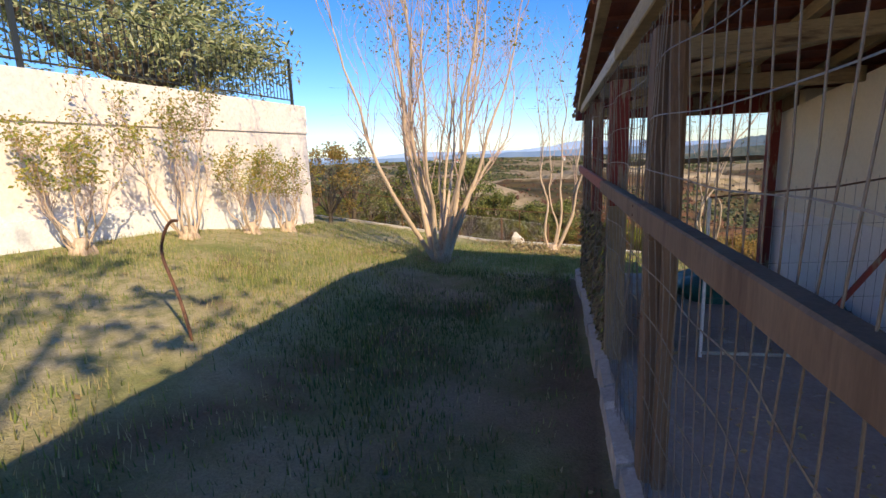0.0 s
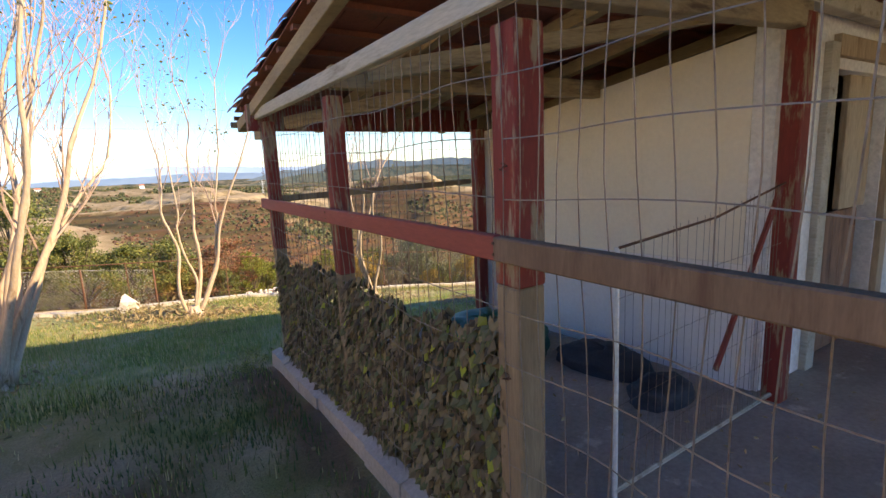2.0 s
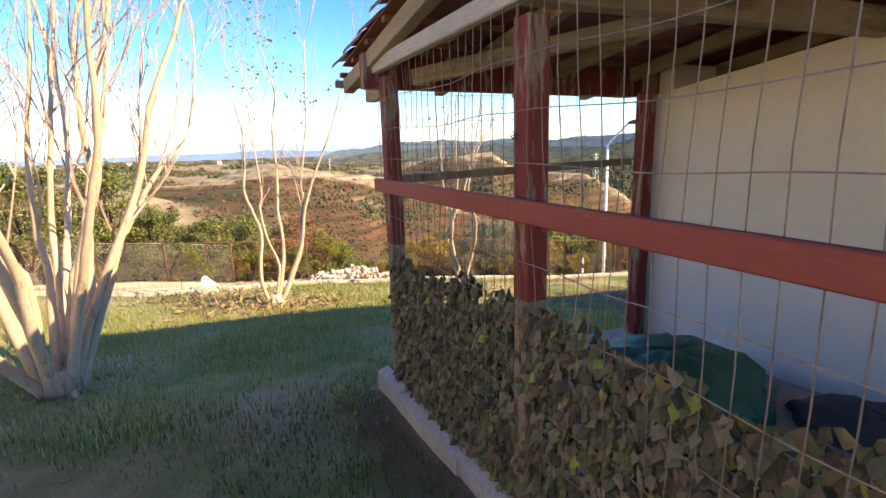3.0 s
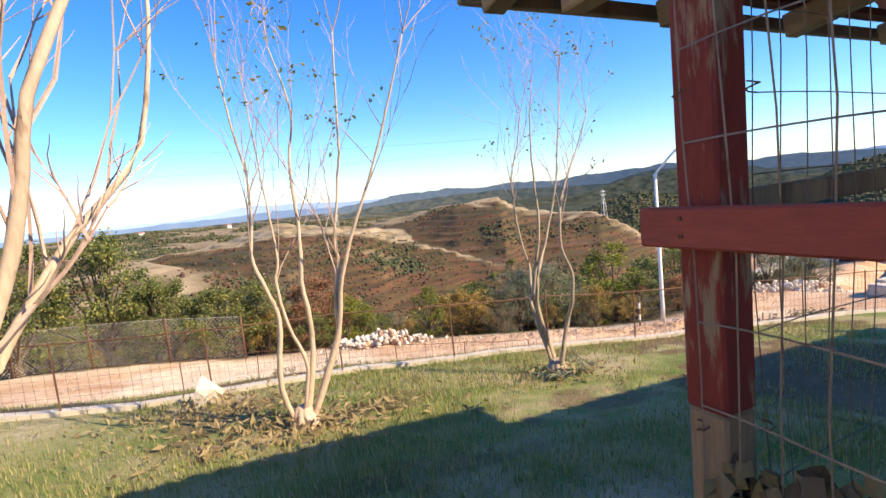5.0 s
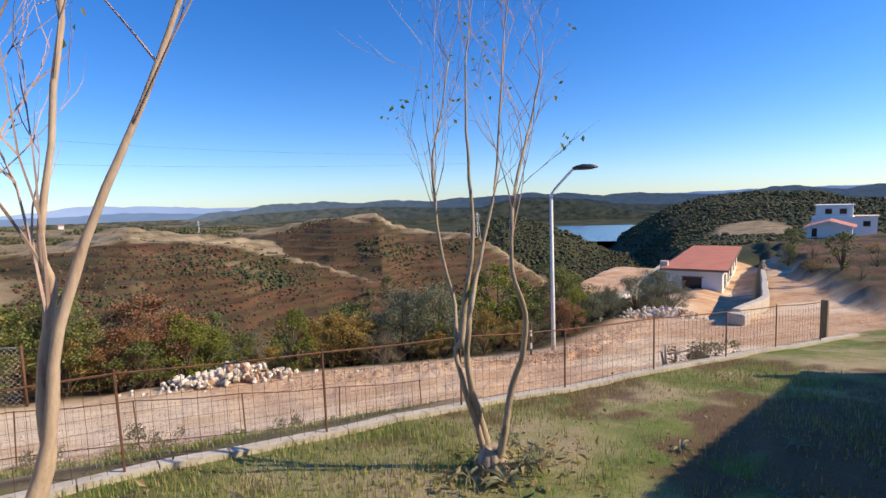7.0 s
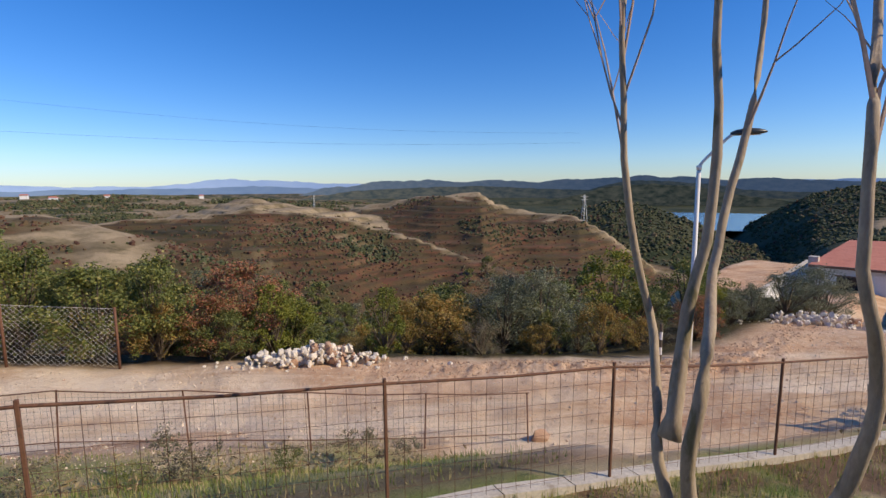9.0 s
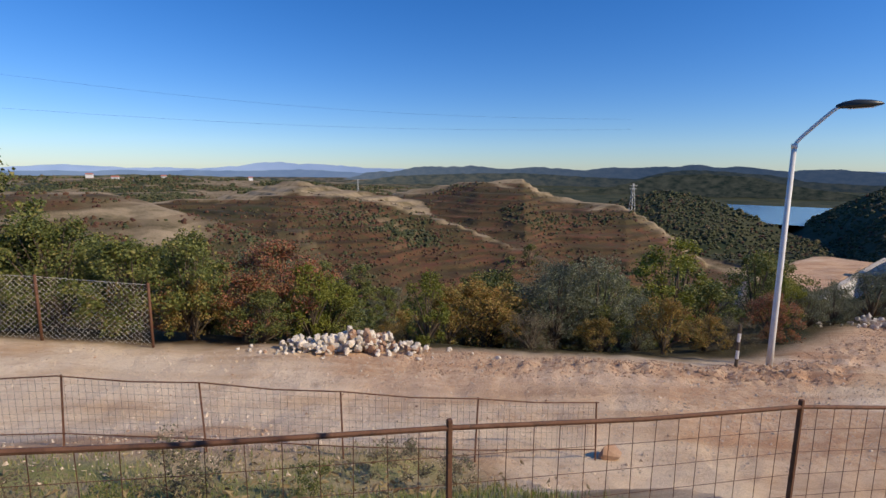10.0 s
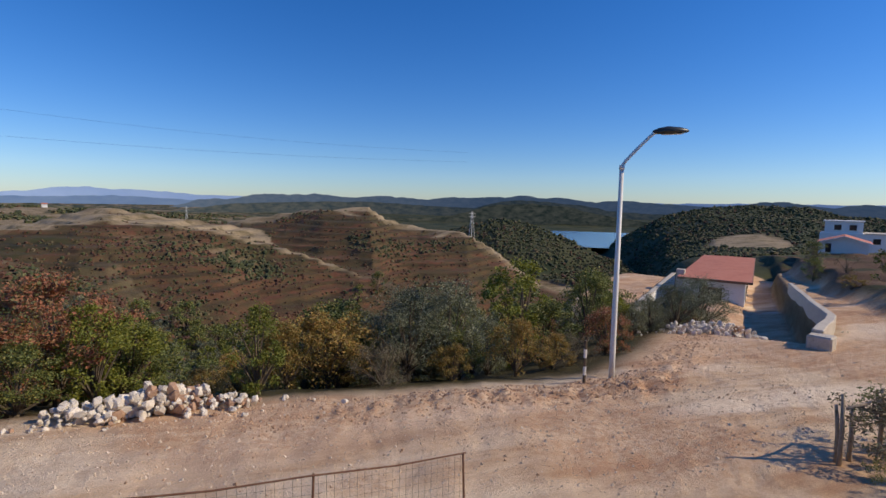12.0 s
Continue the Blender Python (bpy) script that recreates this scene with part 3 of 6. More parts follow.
    lawn = (1 - rise(0.15, 0.5, y - yf)) + 0.9 * rise(0.5, 0.9, y - yf) * (1 - rise(3.3, 4.3, y - yf + 0.4 * value_noise(x * 1.5, y * 1.5, 61))) * (1 - rise(3.2, 4.6, x))
    road = rise(0.15, 0.45, y - yf) * (1 - 0.85 * (1 - rise(3.2, 4.2, y - yf)) * (1 - rise(3.2, 4.6, x))) * (1 - rise(-0.2, 1.2, y - ye))
    lane = 1 - rise(2.6, 4.0, np.abs(y - (wall_y(x) - 3.4)))
    yard = rise(0.3, 1.0, y - wall_y(x)) * (1 - rise(7.5, 9, y - wall_y(x)))
    road = np.where((bearing > 55) & (x > 26) & (r < 170), np.clip(lane + yard * (x < 75), 0, 1), road) * (1 - cut)
    patchy = value_noise(x * 0.05, y * 0.05, 12) + 0.5 * value_noise(x * 0.16, y * 0.16, 13)
    fleck = value_noise(x * 0.3, y * 0.3, 44)
    track = (1 - rise(0.012, 0.032, np.abs(value_noise(x * 0.014 + 3, y * 0.014, 41) + 0.25 * value_noise(x * 0.05, y * 0.05, 42)))) * rise(0.2, 0.5, upper) * (1 - cover["woods"])
    furrow = rise(0.0, 0.3, np.sin(hz * 2.6 + 3 * patchy)) * 0.45
    tan = cover["fields"] * rise(-0.15, 0.35, patchy + 0.9 * upper - 0.45 + 0.35 * fleck) * (1 - furrow) * np.maximum(1 - rise(-5, 0, bearing), 0.5 * rise(0.6, 1.1, crest + 0.8 * fleck)) + cover["knoll"] * rise(-0.3, 0.2, patchy + 0.3)
    tan += cover["heath"] * (0.9 * rise(0.5, 0.95, crest + 0.7 * fleck) + 0.5 * rise(0.34, 0.46, patchy)) + cover["terraces"] * (0.7 * rise(0.55, 1.0, upper + 0.5 * patchy) + rise(0.4, 0.9, crest + 0.6 * fleck))
    field = np.exp(-(((bearing - 69) / 4.5) ** 2 + ((r - 205) / 45) ** 2))
    tan = np.clip(tan + 0.85 * track, 0, 1) * rise(60, 80, r) * (1 - rise(290, 330, r)) + 0.9 * rise(0.4, 0.7, field) + 0.75 * rise(0.02, 0.2, patchy) * rise(330, 400, r) * (1 - rise(14, 24, bearing))
    tan = tan * (1 - 0.85 * rise(-1, 2, bearing) * (1 - rise(136, 148, r)))
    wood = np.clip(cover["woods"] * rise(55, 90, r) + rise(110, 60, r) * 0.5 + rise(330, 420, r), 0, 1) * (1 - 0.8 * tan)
    wood = np.maximum(wood, 0.85 * rise(36, 42, bearing) * (1 - cover["terraces"]) * (1 - np.clip(tan, 0, 1)))
    pale = rise(0.1, 0.3, value_noise(x * 0.25, (y + 0.35 * x) * 0.9, 15)) * road * (1 - bed)
    road = np.maximum(road, bed)
    red = rise(0.05, 0.3, 0.8 * bed * (1 - rise(0.5, 2.5, over - 5.0 + along * 0.2)) - 0.3 * bed * (1 - rise(1.0, 3.0, over)) + value_noise(x * 0.2 + 9, y * 0.2, 16) + 0.3 * rise(12, 22, x) + 0.7 * berm) * road
    red = np.maximum(red, 0.95 * bed * rise(1.0, 2.5, over) * (1 - rise(12, 18, along)))
    bare = value_noise(x * 1.1, y * 1.1, 31) + 0.6 * value_noise(x * 4, y * 4, 32)
    soil_shade = rise(0.28, 0.5, bare) * 0.6 + rise(0.1, 0.4, bare + 1.1 * np.exp(-(((x - 7.0) / 3.0) ** 2 + ((y - 7.4) / 1.5) ** 2)) + 0.8 * rise(-0.12, 0.16, x) * (1 - rise(0.25, 0.5, x)) * (y < 6.2)) * ((x > 3.5) | (x > -0.2) & (y < 6.3))
    # more of the dark earth colour where the pen casts its shadow
    soil_shade = soil_shade + (0.35 + 0.7 * value_noise(x * 1.7, y * 1.7, 51)) * rise(-2.6, -1.4, x) * (1 - rise(0.3, 0.5, x)) * (1 - rise(6.0, 7.0, y))
    soil_shade = np.maximum(np.clip(soil_shade, 0, 0.9) * (y < yf), 0.85 * cut * rise(-0.25, 0.1, value_noise(x * 0.4, y * 0.4, 55)))
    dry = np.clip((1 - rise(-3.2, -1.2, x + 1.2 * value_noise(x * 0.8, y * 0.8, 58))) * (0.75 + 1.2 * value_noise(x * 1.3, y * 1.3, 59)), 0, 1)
    return z, dict(soil_shade=soil_shade, dry=dry, lawn=np.clip(lawn, 0, 1), road=np.clip(road, 0, 1), tan=tan, wood=np.clip(wood, 0, 1), pale=np.clip(pale + 0.95 * road * (1 - rise(0, 11, x)) * rise(-0.4, 0.0, value_noise(x * 0.8, y * 1.6, 17)), 0, 1), red=np.clip(red, 0, 0.85))


def ground_at(x, y):
    return float(land(np.array([x]), np.array([y]))[0][0])


def ground_many(pts):
    """Heights under many points at once."""
    p = np.array(pts)
    return land(p[:, 0], p[:, 1])[0].tolist()


def make_ground():
    cx, cy = 0.8, 8.5
    rad = np.concatenate([[0.0], np.geomspace(0.25, 30, 230), np.geomspace(30.3, 420, 320), np.geomspace(426, 4200, 70)])
    ang = np.radians(np.concatenate([np.linspace(-48, 92, 640, endpoint=False), np.linspace(92, 312, 90, endpoint=False)]))
    rings, spokes = len(rad) - 1, len(ang)
    R, A = np.meshgrid(rad[1:], ang, indexing="ij")
    x, y = np.concatenate([[cx], (cx + R * np.sin(A)).ravel()]), np.concatenate([[cy], (cy + R * np.cos(A)).ravel()])
    z, masks = land(x, y)
    i = np.arange(rings - 1)[:, None] * spokes + 1
    k = np.arange(spokes)[None]
    k2 = (k + 1) % spokes
    quads = np.stack([i + k, i + spokes + k, i + spokes + k2, i + k2], -1).reshape(-1, 4)
    faces = quads.tolist() + [(0, int(a) + 1, int(b) + 1) for a, b in zip(k[0], k2[0])]
    me = bpy.data.meshes.new("ground")
    me.from_pydata(np.stack([x, y, z], -1).tolist(), [], faces)
    for key, values in masks.items():
        me.attributes.new(key, "FLOAT", "POINT").data.foreach_set("value", values.astype(np.float32))
    me.polygons.foreach_set("use_smooth", [True] * len(me.polygons))
    me.materials.append(M["ground"])
    return tagged(new("ground", me), "sloping lawn, earth road and terraced scrub hills", "ground", kind="structure")


make_ground()

# ---- lake and far ridges ----
lake = Geo()
lake.add([(r * math.sin(math.radians(b)), r * math.cos(math.radians(b)), -31.0) for r in (400, 640) for b in range(42, 73, 2)],
         [(i, i + 1, i + 17, i + 16) for i in range(15)])
tagged(part("water", lake, M["water"]), "still blue reservoir lying between dark wooded hills", "lake", kind="structure")


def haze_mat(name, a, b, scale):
    """Distant woods with the blue of the air painted into their colour, plus a faint glow."""
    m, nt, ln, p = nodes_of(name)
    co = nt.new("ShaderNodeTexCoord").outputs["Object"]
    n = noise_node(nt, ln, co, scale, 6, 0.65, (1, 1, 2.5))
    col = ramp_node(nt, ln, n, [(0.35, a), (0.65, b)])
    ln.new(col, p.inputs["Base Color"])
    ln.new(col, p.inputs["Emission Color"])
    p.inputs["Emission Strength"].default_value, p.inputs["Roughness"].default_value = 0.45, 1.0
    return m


def far_ridge(name, dist, knots, mat, seed, label, rough=0.1):
    """A distant ridge line, so far off that it hardly shifts; knots: bearing and elevation in degrees."""
    g, n = Geo(), 420
    b0, b1 = knots[0][0], knots[-1][0]
    for k in range(n + 1):
        b = b0 + (b1 - b0) * k / n
        h = float(np.interp(b, [q[0] for q in knots], [q[1] for q in knots]))
        h += rough * (noise.noise((b * 0.33, seed, 0)) + 0.5 * noise.noise((b * 1.1, seed, 3)) + 0.2 * noise.noise((b * 4.0, seed, 5)))
        for z in (-90, 0.6 + dist * math.tan(math.radians(h))):
            g.v.append((dist * math.sin(math.radians(b)), dist * math.cos(math.radians(b)), z))
    g.f = [(2 * k, 2 * k + 2, 2 * k + 3, 2 * k + 1) for k in range(n)]
    tagged(part(name, g, mat), label, "hills", kind="structure")


# aerial haze sits in each ridge's colour, bluer and paler farther off
far_ridge("backdrop_mountains", 3900, ((-75, 0.3), (-20, 0.0), (-15.8, 0.4), (-10, 0.15), (-3, 0.2), (0, 0.5), (3.8, 1.0), (6, 0.75), (9.3, 0.7), (13.3, 0.42), (18, 0.35), (22, 0.1), (60, 0.3), (68, 0.5), (100, 0.5)), haze_mat("mountain_haze", (0.22, 0.32, 0.52), (0.27, 0.37, 0.56), 0.004), 1, "far mountain range with pale blue haze in its colour", 0.16)
far_ridge("backdrop_plain", 3000, ((-75, -0.1), (-20, -0.25), (-8, -0.1), (0, -0.05), (6, 0.15), (12, -0.1), (18, -0.3), (30, -0.6)), haze_mat("plain_haze", (0.11, 0.18, 0.31), (0.15, 0.22, 0.34), 0.006), 6, "low hills under the mountains with blue haze in their colour", 0.12)
far_ridge("backdrop_hills", 2300, ((9, -1.2), (11, -0.75), (13.3, -0.2), (18.8, 0.5), (22.9, 0.78), (25.3, 0.65), (29.7, 0.5), (33.5, 0.7), (36.1, 0.45), (40.7, 0.66), (44, 0.7), (48.5, 1.1), (50.4, 0.72), (52.3, 0.85), (56.6, 0.45), (59.5, 0.66), (64, 0.34), (68.2, 0.1), (70.7, 0.46), (72.1, 0.74), (74.8, 0.53), (78.2, 0.28), (79.8, 0.54), (81.6, 0.35), (100, 0.4)), haze_mat("hill_haze", (0.075, 0.115, 0.165), (0.115, 0.15, 0.19), 0.03), 7, "far wooded hills with blue-green haze in their colour", 0.22)
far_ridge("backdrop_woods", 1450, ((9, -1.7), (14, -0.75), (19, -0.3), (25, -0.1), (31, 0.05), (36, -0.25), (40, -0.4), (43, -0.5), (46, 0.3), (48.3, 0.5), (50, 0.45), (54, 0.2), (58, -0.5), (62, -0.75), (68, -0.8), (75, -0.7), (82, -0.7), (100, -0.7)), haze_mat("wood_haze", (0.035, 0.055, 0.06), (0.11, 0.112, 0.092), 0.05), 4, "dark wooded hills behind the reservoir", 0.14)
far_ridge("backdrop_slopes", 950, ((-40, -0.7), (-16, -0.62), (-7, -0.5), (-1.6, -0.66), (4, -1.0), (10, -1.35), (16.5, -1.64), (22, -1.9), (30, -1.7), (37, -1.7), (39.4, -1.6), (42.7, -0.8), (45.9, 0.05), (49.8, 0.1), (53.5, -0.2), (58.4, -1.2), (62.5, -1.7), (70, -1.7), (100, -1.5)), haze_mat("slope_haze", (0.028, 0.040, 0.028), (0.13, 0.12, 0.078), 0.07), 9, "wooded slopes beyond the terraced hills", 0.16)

# ---- the pen and its building ----
FX = 0.44
POSTS = (6.02, 4.58, 3.09, 1.75, 0.0, -1.55, -3.2)


def slab_z(y):
    return 0.10 + 0.045 * (6.06 - y)


def sloped(x0, x1, y0, y1, lo, hi):
    """A block between two heights that follow y."""
    g = Geo()
    return g.add([(x, y, f(y)) for f in (lo, hi) for x, y in ((x0, y0), (x1, y0), (x1, y1), (x0, y1))],
                 [(3, 2, 1, 0), (4, 5, 6, 7), (0, 1, 5, 4), (1, 2, 6, 5), (2, 3, 7, 6), (3, 0, 4, 7)])


slab = tagged(part("floor", sloped(FX - 0.05, 11.8, -3.4, 5.98, lambda y: -1.2, slab_z), M["concrete"]), "dusty grey concrete slab of the pen", "floor", kind="structure")
kerb = Geo()
rng = random.Random(5)
for k in range(24):
    y0, y1 = -3.4 + k * 0.4, -3.4 + (k + 1) * 0.4 + 0.002
    o = [rng.uniform(-0.012, 0.012) for _ in range(2)]
    kerb.add([(x, y, z) for y in (y0, y1) for x, z in ((FX - 0.13 + o[0], -0.4), (FX - 0.11 + o[0], slab_z(y) - 0.005 + o[1]), (FX - 0.04, slab_z(y) + 0.02 + o[1]), (FX - 0.04, -0.4))],
             [(0, 1, 5, 4), (1, 2, 6, 5), (2, 3, 7, 6), (3, 2, 1, 0), (4, 5, 6, 7)])
tagged(part("kerb", kerb, M["concrete"]), "rough dirty concrete kerb along the pen", "kerb", kind="structure")


def wall(name, geo, mat, label):
    return tagged(part(name, geo, mat), label, "wall", kind="structure")


top_of = lambda y: 1.89 + 0.135 * (6.0 - y)
wall("wall_cream", sloped(2.42, 2.6, 3.423, 6.0, lambda y: 0.0, top_of), M["cream"], "cream plastered pen wall with a rough top")
low = sloped(2.405, 2.418, 3.33, 5.95, slab_z, lambda y: slab_z(y) + 0.78 + 0.03 * math.sin(9 * y))
wall("wall_limewash", low, M["lime"], "grey-white limewash band on the lower wall")
g = Geo().box(2.42, 3.3, 0.0, 3.05, 3.42, 2.5).box(3.05, 3.3, 2.08, 3.98, 3.42, 2.5).box(3.98, 3.3, -0.5, 11.8, 3.42, 2.5)
wall("wall_door", g, M["white_paint"], "whitewashed wall round the shed doorway")
g = Geo().box(11.8, -1.8, -1.2, 11.95, 6.0, 2.6).box(2.603, 5.85, -1.2, 11.8, 6.0, 2.13)
wall("wall_back", g, M["cream"], "plain plastered back walls of the shed")

door = thing("door", (3.02, 3.29, slab_z(3.5)), "half-open brown stable door with peeling paint", "door", kind="structure")
g = Geo()
for k in range(6):
    g.box(0.03 + k * 0.125, 0.06, 0.02, 0.15 + k * 0.125, 0.09, 0.98)
part("lower_leaf", g, M["door_wood"], door, "brown boarded lower leaf", bevel=0.003)
for k, (x0, x1, z0, z1) in enumerate(((-0.08, 0.03, 0, 2.0), (0.98, 1.09, 0, 2.0), (0.03, 0.98, 1.93, 2.05))):
    part("door_frame", Geo().box(x0, -0.03, z0, x1, 0.05, z1), M["tan_wood"] if k else M["grey_wood"], door, bevel=0.004)
part("upper_leaf", Geo().box(0.52, 0.08, 0.98, 0.96, 0.12, 1.92), M["tan_wood"], door, "tan upper leaf swung inwards", bevel=0.004)
part("latch", Geo().box(0.66, 0.045, 0.86, 0.72, 0.06, 0.92), M["rust"], door)


def post(y, z_top, w=0.1, red=True, x=FX, low_red=False, bare=0.58, label="red-painted timber post, worn bare near the ground"):
    t = thing("post", (x, y, slab_z(y) - 0.02), label, "post", "posts of the pen")
    h = z_top - slab_z(y)
    cut = 0.0 if low_red else h * bare
    g = Geo()
    g.bar((0, 0, cut), (0, 0, h), w, w, (0, 1, 0))
    part("upper_post", g, M["red_wood"] if red else M["brown_wood"], t, "chipped red paint on timber" if red else "bare brown timber", bevel=0.006)
    if cut:
        part("lower_post", Geo().bar((0, 0, 0), (0, 0, cut), w - 0.004, w - 0.004, (0, 1, 0)), M["old_wood"] if red else M["brown_wood"], t, "bare weathered timber", bevel=0.006)
    return t


for k, y in enumerate(POSTS):
    post(y, 2.02, 0.09 if k < 2 else 0.11, low_red=False, bare=0.48 if k < 2 else 0.58, red=k < 3, label="red-painted timber post, worn bare near the ground" if k < 3 else "bare dark brown timber post of the pen")
post(5.85, 1.95, 0.1, x=2.33, low_red=True, label="red-painted timber post against the cream wall")
post(3.2, 2.3, 0.1, x=2.40, low_red=True, label="red-painted timber post at the wall end")
post(2.5, 2.5, 0.1, x=4.9, low_red=True, label="red-painted timber post inside the pen")
# the near post is doubled with an old grey one
post(1.672, 2.02, 0.042, red=False, x=FX + 0.01, label="old grey timber prop beside a red post")


def rail(name, a, b, w, h, mat, label):
    t = thing(name, a, label, "rail", "rails of the pen")
    d = Vector(b) - Vector(a)
    part("board", Geo().bar((0, 0, 0), d, w, h), mat, t, bevel=0.005)
    if name == "rail":
        s = d.normalized().cross(Vector((0, 0, 1)))
        s = s if s.x < 0 else -s
        for y in POSTS:
            if min(a[1], b[1]) < y < max(a[1], b[1]) and abs(d.y) > 1:
                p = d * ((y - a[1]) / d.y) + s * (w / 2 - 0.002)
                for dz in (-0.015, 0.018):
                    part("nail", Geo().tube([p + Vector((0, 0.01 * dz, dz)), p + s * 0.006 + Vector((0, 0, dz))], 0.005, 6), M["rust"], t)
    return t


rx = FX - 0.075
rail("rail", (rx, 6.12, 1.37), (rx, 3.1, 1.37), 0.03, 0.078, M["red_rail"], "red-painted rail across two bays of the pen")
rail("rail", (rx - 0.004, 3.095, 1.37), (rx, -3.3, 1.39), 0.045, 0.072, M["brown_wood"], "bare dark brown rail across the open bays")
rail("rail", (0.5, 6.03, 1.40), (2.3, 5.95, 1.44), 0.035, 0.05, M["old_wood"], "dark timber rail across the far end")
rail("top_plate", (FX - 0.065, 6.42, 2.055), (FX - 0.065, 2.6, 2.075), 0.045, 0.075, M["grey_wood"], "pale grey timber plate over the posts")
rail("top_plate", (FX - 0.06, 2.59, 2.075), (FX - 0.06, -3.3, 2.10), 0.06, 0.08, M["beam_wood"], "rough timber plate over the posts")
rail("end_beam", (0.30, 6.09, 2.035), (2.6, 6.09, 2.02), 0.07, 0.2, M["red_wood"], "dark red beam over the far end")
rail("plate_beam", (FX, 6.38, 1.93), (FX, 6.08, 1.93), 0.07, 0.09, M["beam_wood"], "sawn beam end jutting past the corner post")
rail("tie_beam", (FX, 4.60, 2.10), (2.42, 4.5, 2.10), 0.08, 0.12, M["beam_wood"], "sawn tie beam from post to wall")
rail("tie_beam", (FX, 3.11, 2.13), (2.42, 3.2, 2.27), 0.08, 0.12, M["beam_wood"], "sawn tie beam from post to wall end")
rail("tie_beam", (FX, 1.57, 2.15), (5.6, 1.5, 2.3), 0.08, 0.12, M["beam_wood"], "long sawn tie beam across the pen")
rail("tie_beam", (2.42, 3.2, 2.38), (5.6, 3.18, 2.36), 0.08, 0.1, M["grey_wood"], "pale beam over the shed doorway")


def roof_z(x, y):
    return 2.06 + 0.155 * (6.6 - max(y, 2.75)) - 0.01 * x


def make_roof():
    t = thing("roof", (0, 0, 0), "low red clay-tiled roof on sawn rafters", "roof", kind="structure")
    wide, run, lap = 0.2, 0.36, 0.06
    cols, courses = 60, 29
    data = {}
    rest = Geo()
    rng = random.Random(17)
    for c in range(courses):
        for k in range(cols):
            # a half-round tile, tapering downhill, lapped over the one below
            x0, y0 = 0.27 + wide * k + 0.004 * rng.gauss(0, 1), 6.66 - (run - lap) * c
            seg, rows = 6, []
            for end, (yy, r, up) in enumerate(((0.0, 0.105, 0.034), (-run, 0.092, 0.012))):
                for shell in (0.0, 0.014):
                    rows.append([(r * math.cos(math.pi * s / seg), yy, (r - shell) * 0.62 * math.sin(math.pi * s / seg) + up + yy * -0.155) for s in range(seg + 1)])
            v = [p for row in rows for p in row]
            n = seg + 1
            f = []
            for s in range(seg):
                f += [(s, s + 1, 2 * n + s + 1, 2 * n + s), (n + s + 1, n + s, 3 * n + s, 3 * n + s + 1), (s + 1, s, n + s, n + s + 1), (2 * n + s, 2 * n + s + 1, 3 * n + s + 1, 3 * n + s)]
            if x0 > 4.2 and c < 2:
                continue
            zt = roof_z(x0, y0) + 0.045 + 0.004 * rng.gauss(0, 1)
            if k < 3:
                if "tile" not in data:
                    g = Geo()
                    g.add(v, f)
                    ob = part("roof_tile", g, M["roof_red"], t, smooth=True)
                    data["tile"] = ob.data
                else:
                    ob = new("roof_tile", data["tile"])
                    ob.parent = t
                ob.matrix_basis = pose(x0 + 0.1, y0, zt, 0, 0, rng.gauss(0, 1.2))
            else:
                rest.add([(p[0] + x0 + 0.1, p[1] + y0, p[2] + zt) for p in v], f)
    tagged(part("tile_field", rest, M["roof_red"], t, smooth=True), kind="stuff")
    for k in range(18):
        x = 0.36 + 0.68 * k
        part("rafter", Geo().bar((x, 6.62 if x < 4.1 else 6.0, roof_z(x, 6.62 if x < 4.1 else 6.0) - 0.045), (x, 2.75, roof_z(x, 2.75) - 0.045), 0.07, 0.09).bar((x, 2.75, roof_z(x, 2.75) - 0.045), (x, -2.0, roof_z(x, -2.0) - 0.045), 0.07, 0.09), M["beam_wood"], t, bevel=0.004)
    for k in range(28):
        y = 6.58 - 0.31 * k
        xe = 12.2 if k > 1 else 4.2
        part("batten", Geo().bar((0.30, y, roof_z(0.3, y) + 0.018), (xe, y, roof_z(xe, y) + 0.018), 0.05, 0.03), M["roof_red"], t)
    for k in range(50):
        x = 0.40 + 0.236 * k
        part("roof_board", Geo().bar((x, 6.45 if x < 4.1 else 6.0, roof_z(x, 6.45 if x < 4.1 else 6.0) + 0.037), (x, 2.75, roof_z(x, 2.75) + 0.037), 0.232, 0.006).bar((x, 2.75, roof_z(x, 2.75) + 0.037), (x, -2.0, roof_z(x, -2.0) + 0.037), 0.232, 0.006), M["roof_red"], t)
    return t


make_roof()
rail("gable_board", (2.45, 6.0, 1.99), (4.2, 6.0, 1.99), 0.03, 0.24, M["old_wood"], "dark boards closing the gable over the wall")
rail("diagonal_brace", (0.55, 5.9, 1.98), (1.75, 4.7, 2.2), 0.06, 0.09, M["beam_wood"], "sawn diagonal brace under the roof")
rail("diagonal_brace", (0.6, 4.45, 2.1), (2.3, 3.4, 2.35), 0.06, 0.09, M["beam_wood"], "sawn diagonal brace under the roof")
rail("barge_board", (0.28, 6.66, 2.03), (3.0, 6.66, 2.0), 0.03, 0.05, M["old_wood"], "weathered board along the roof's end")


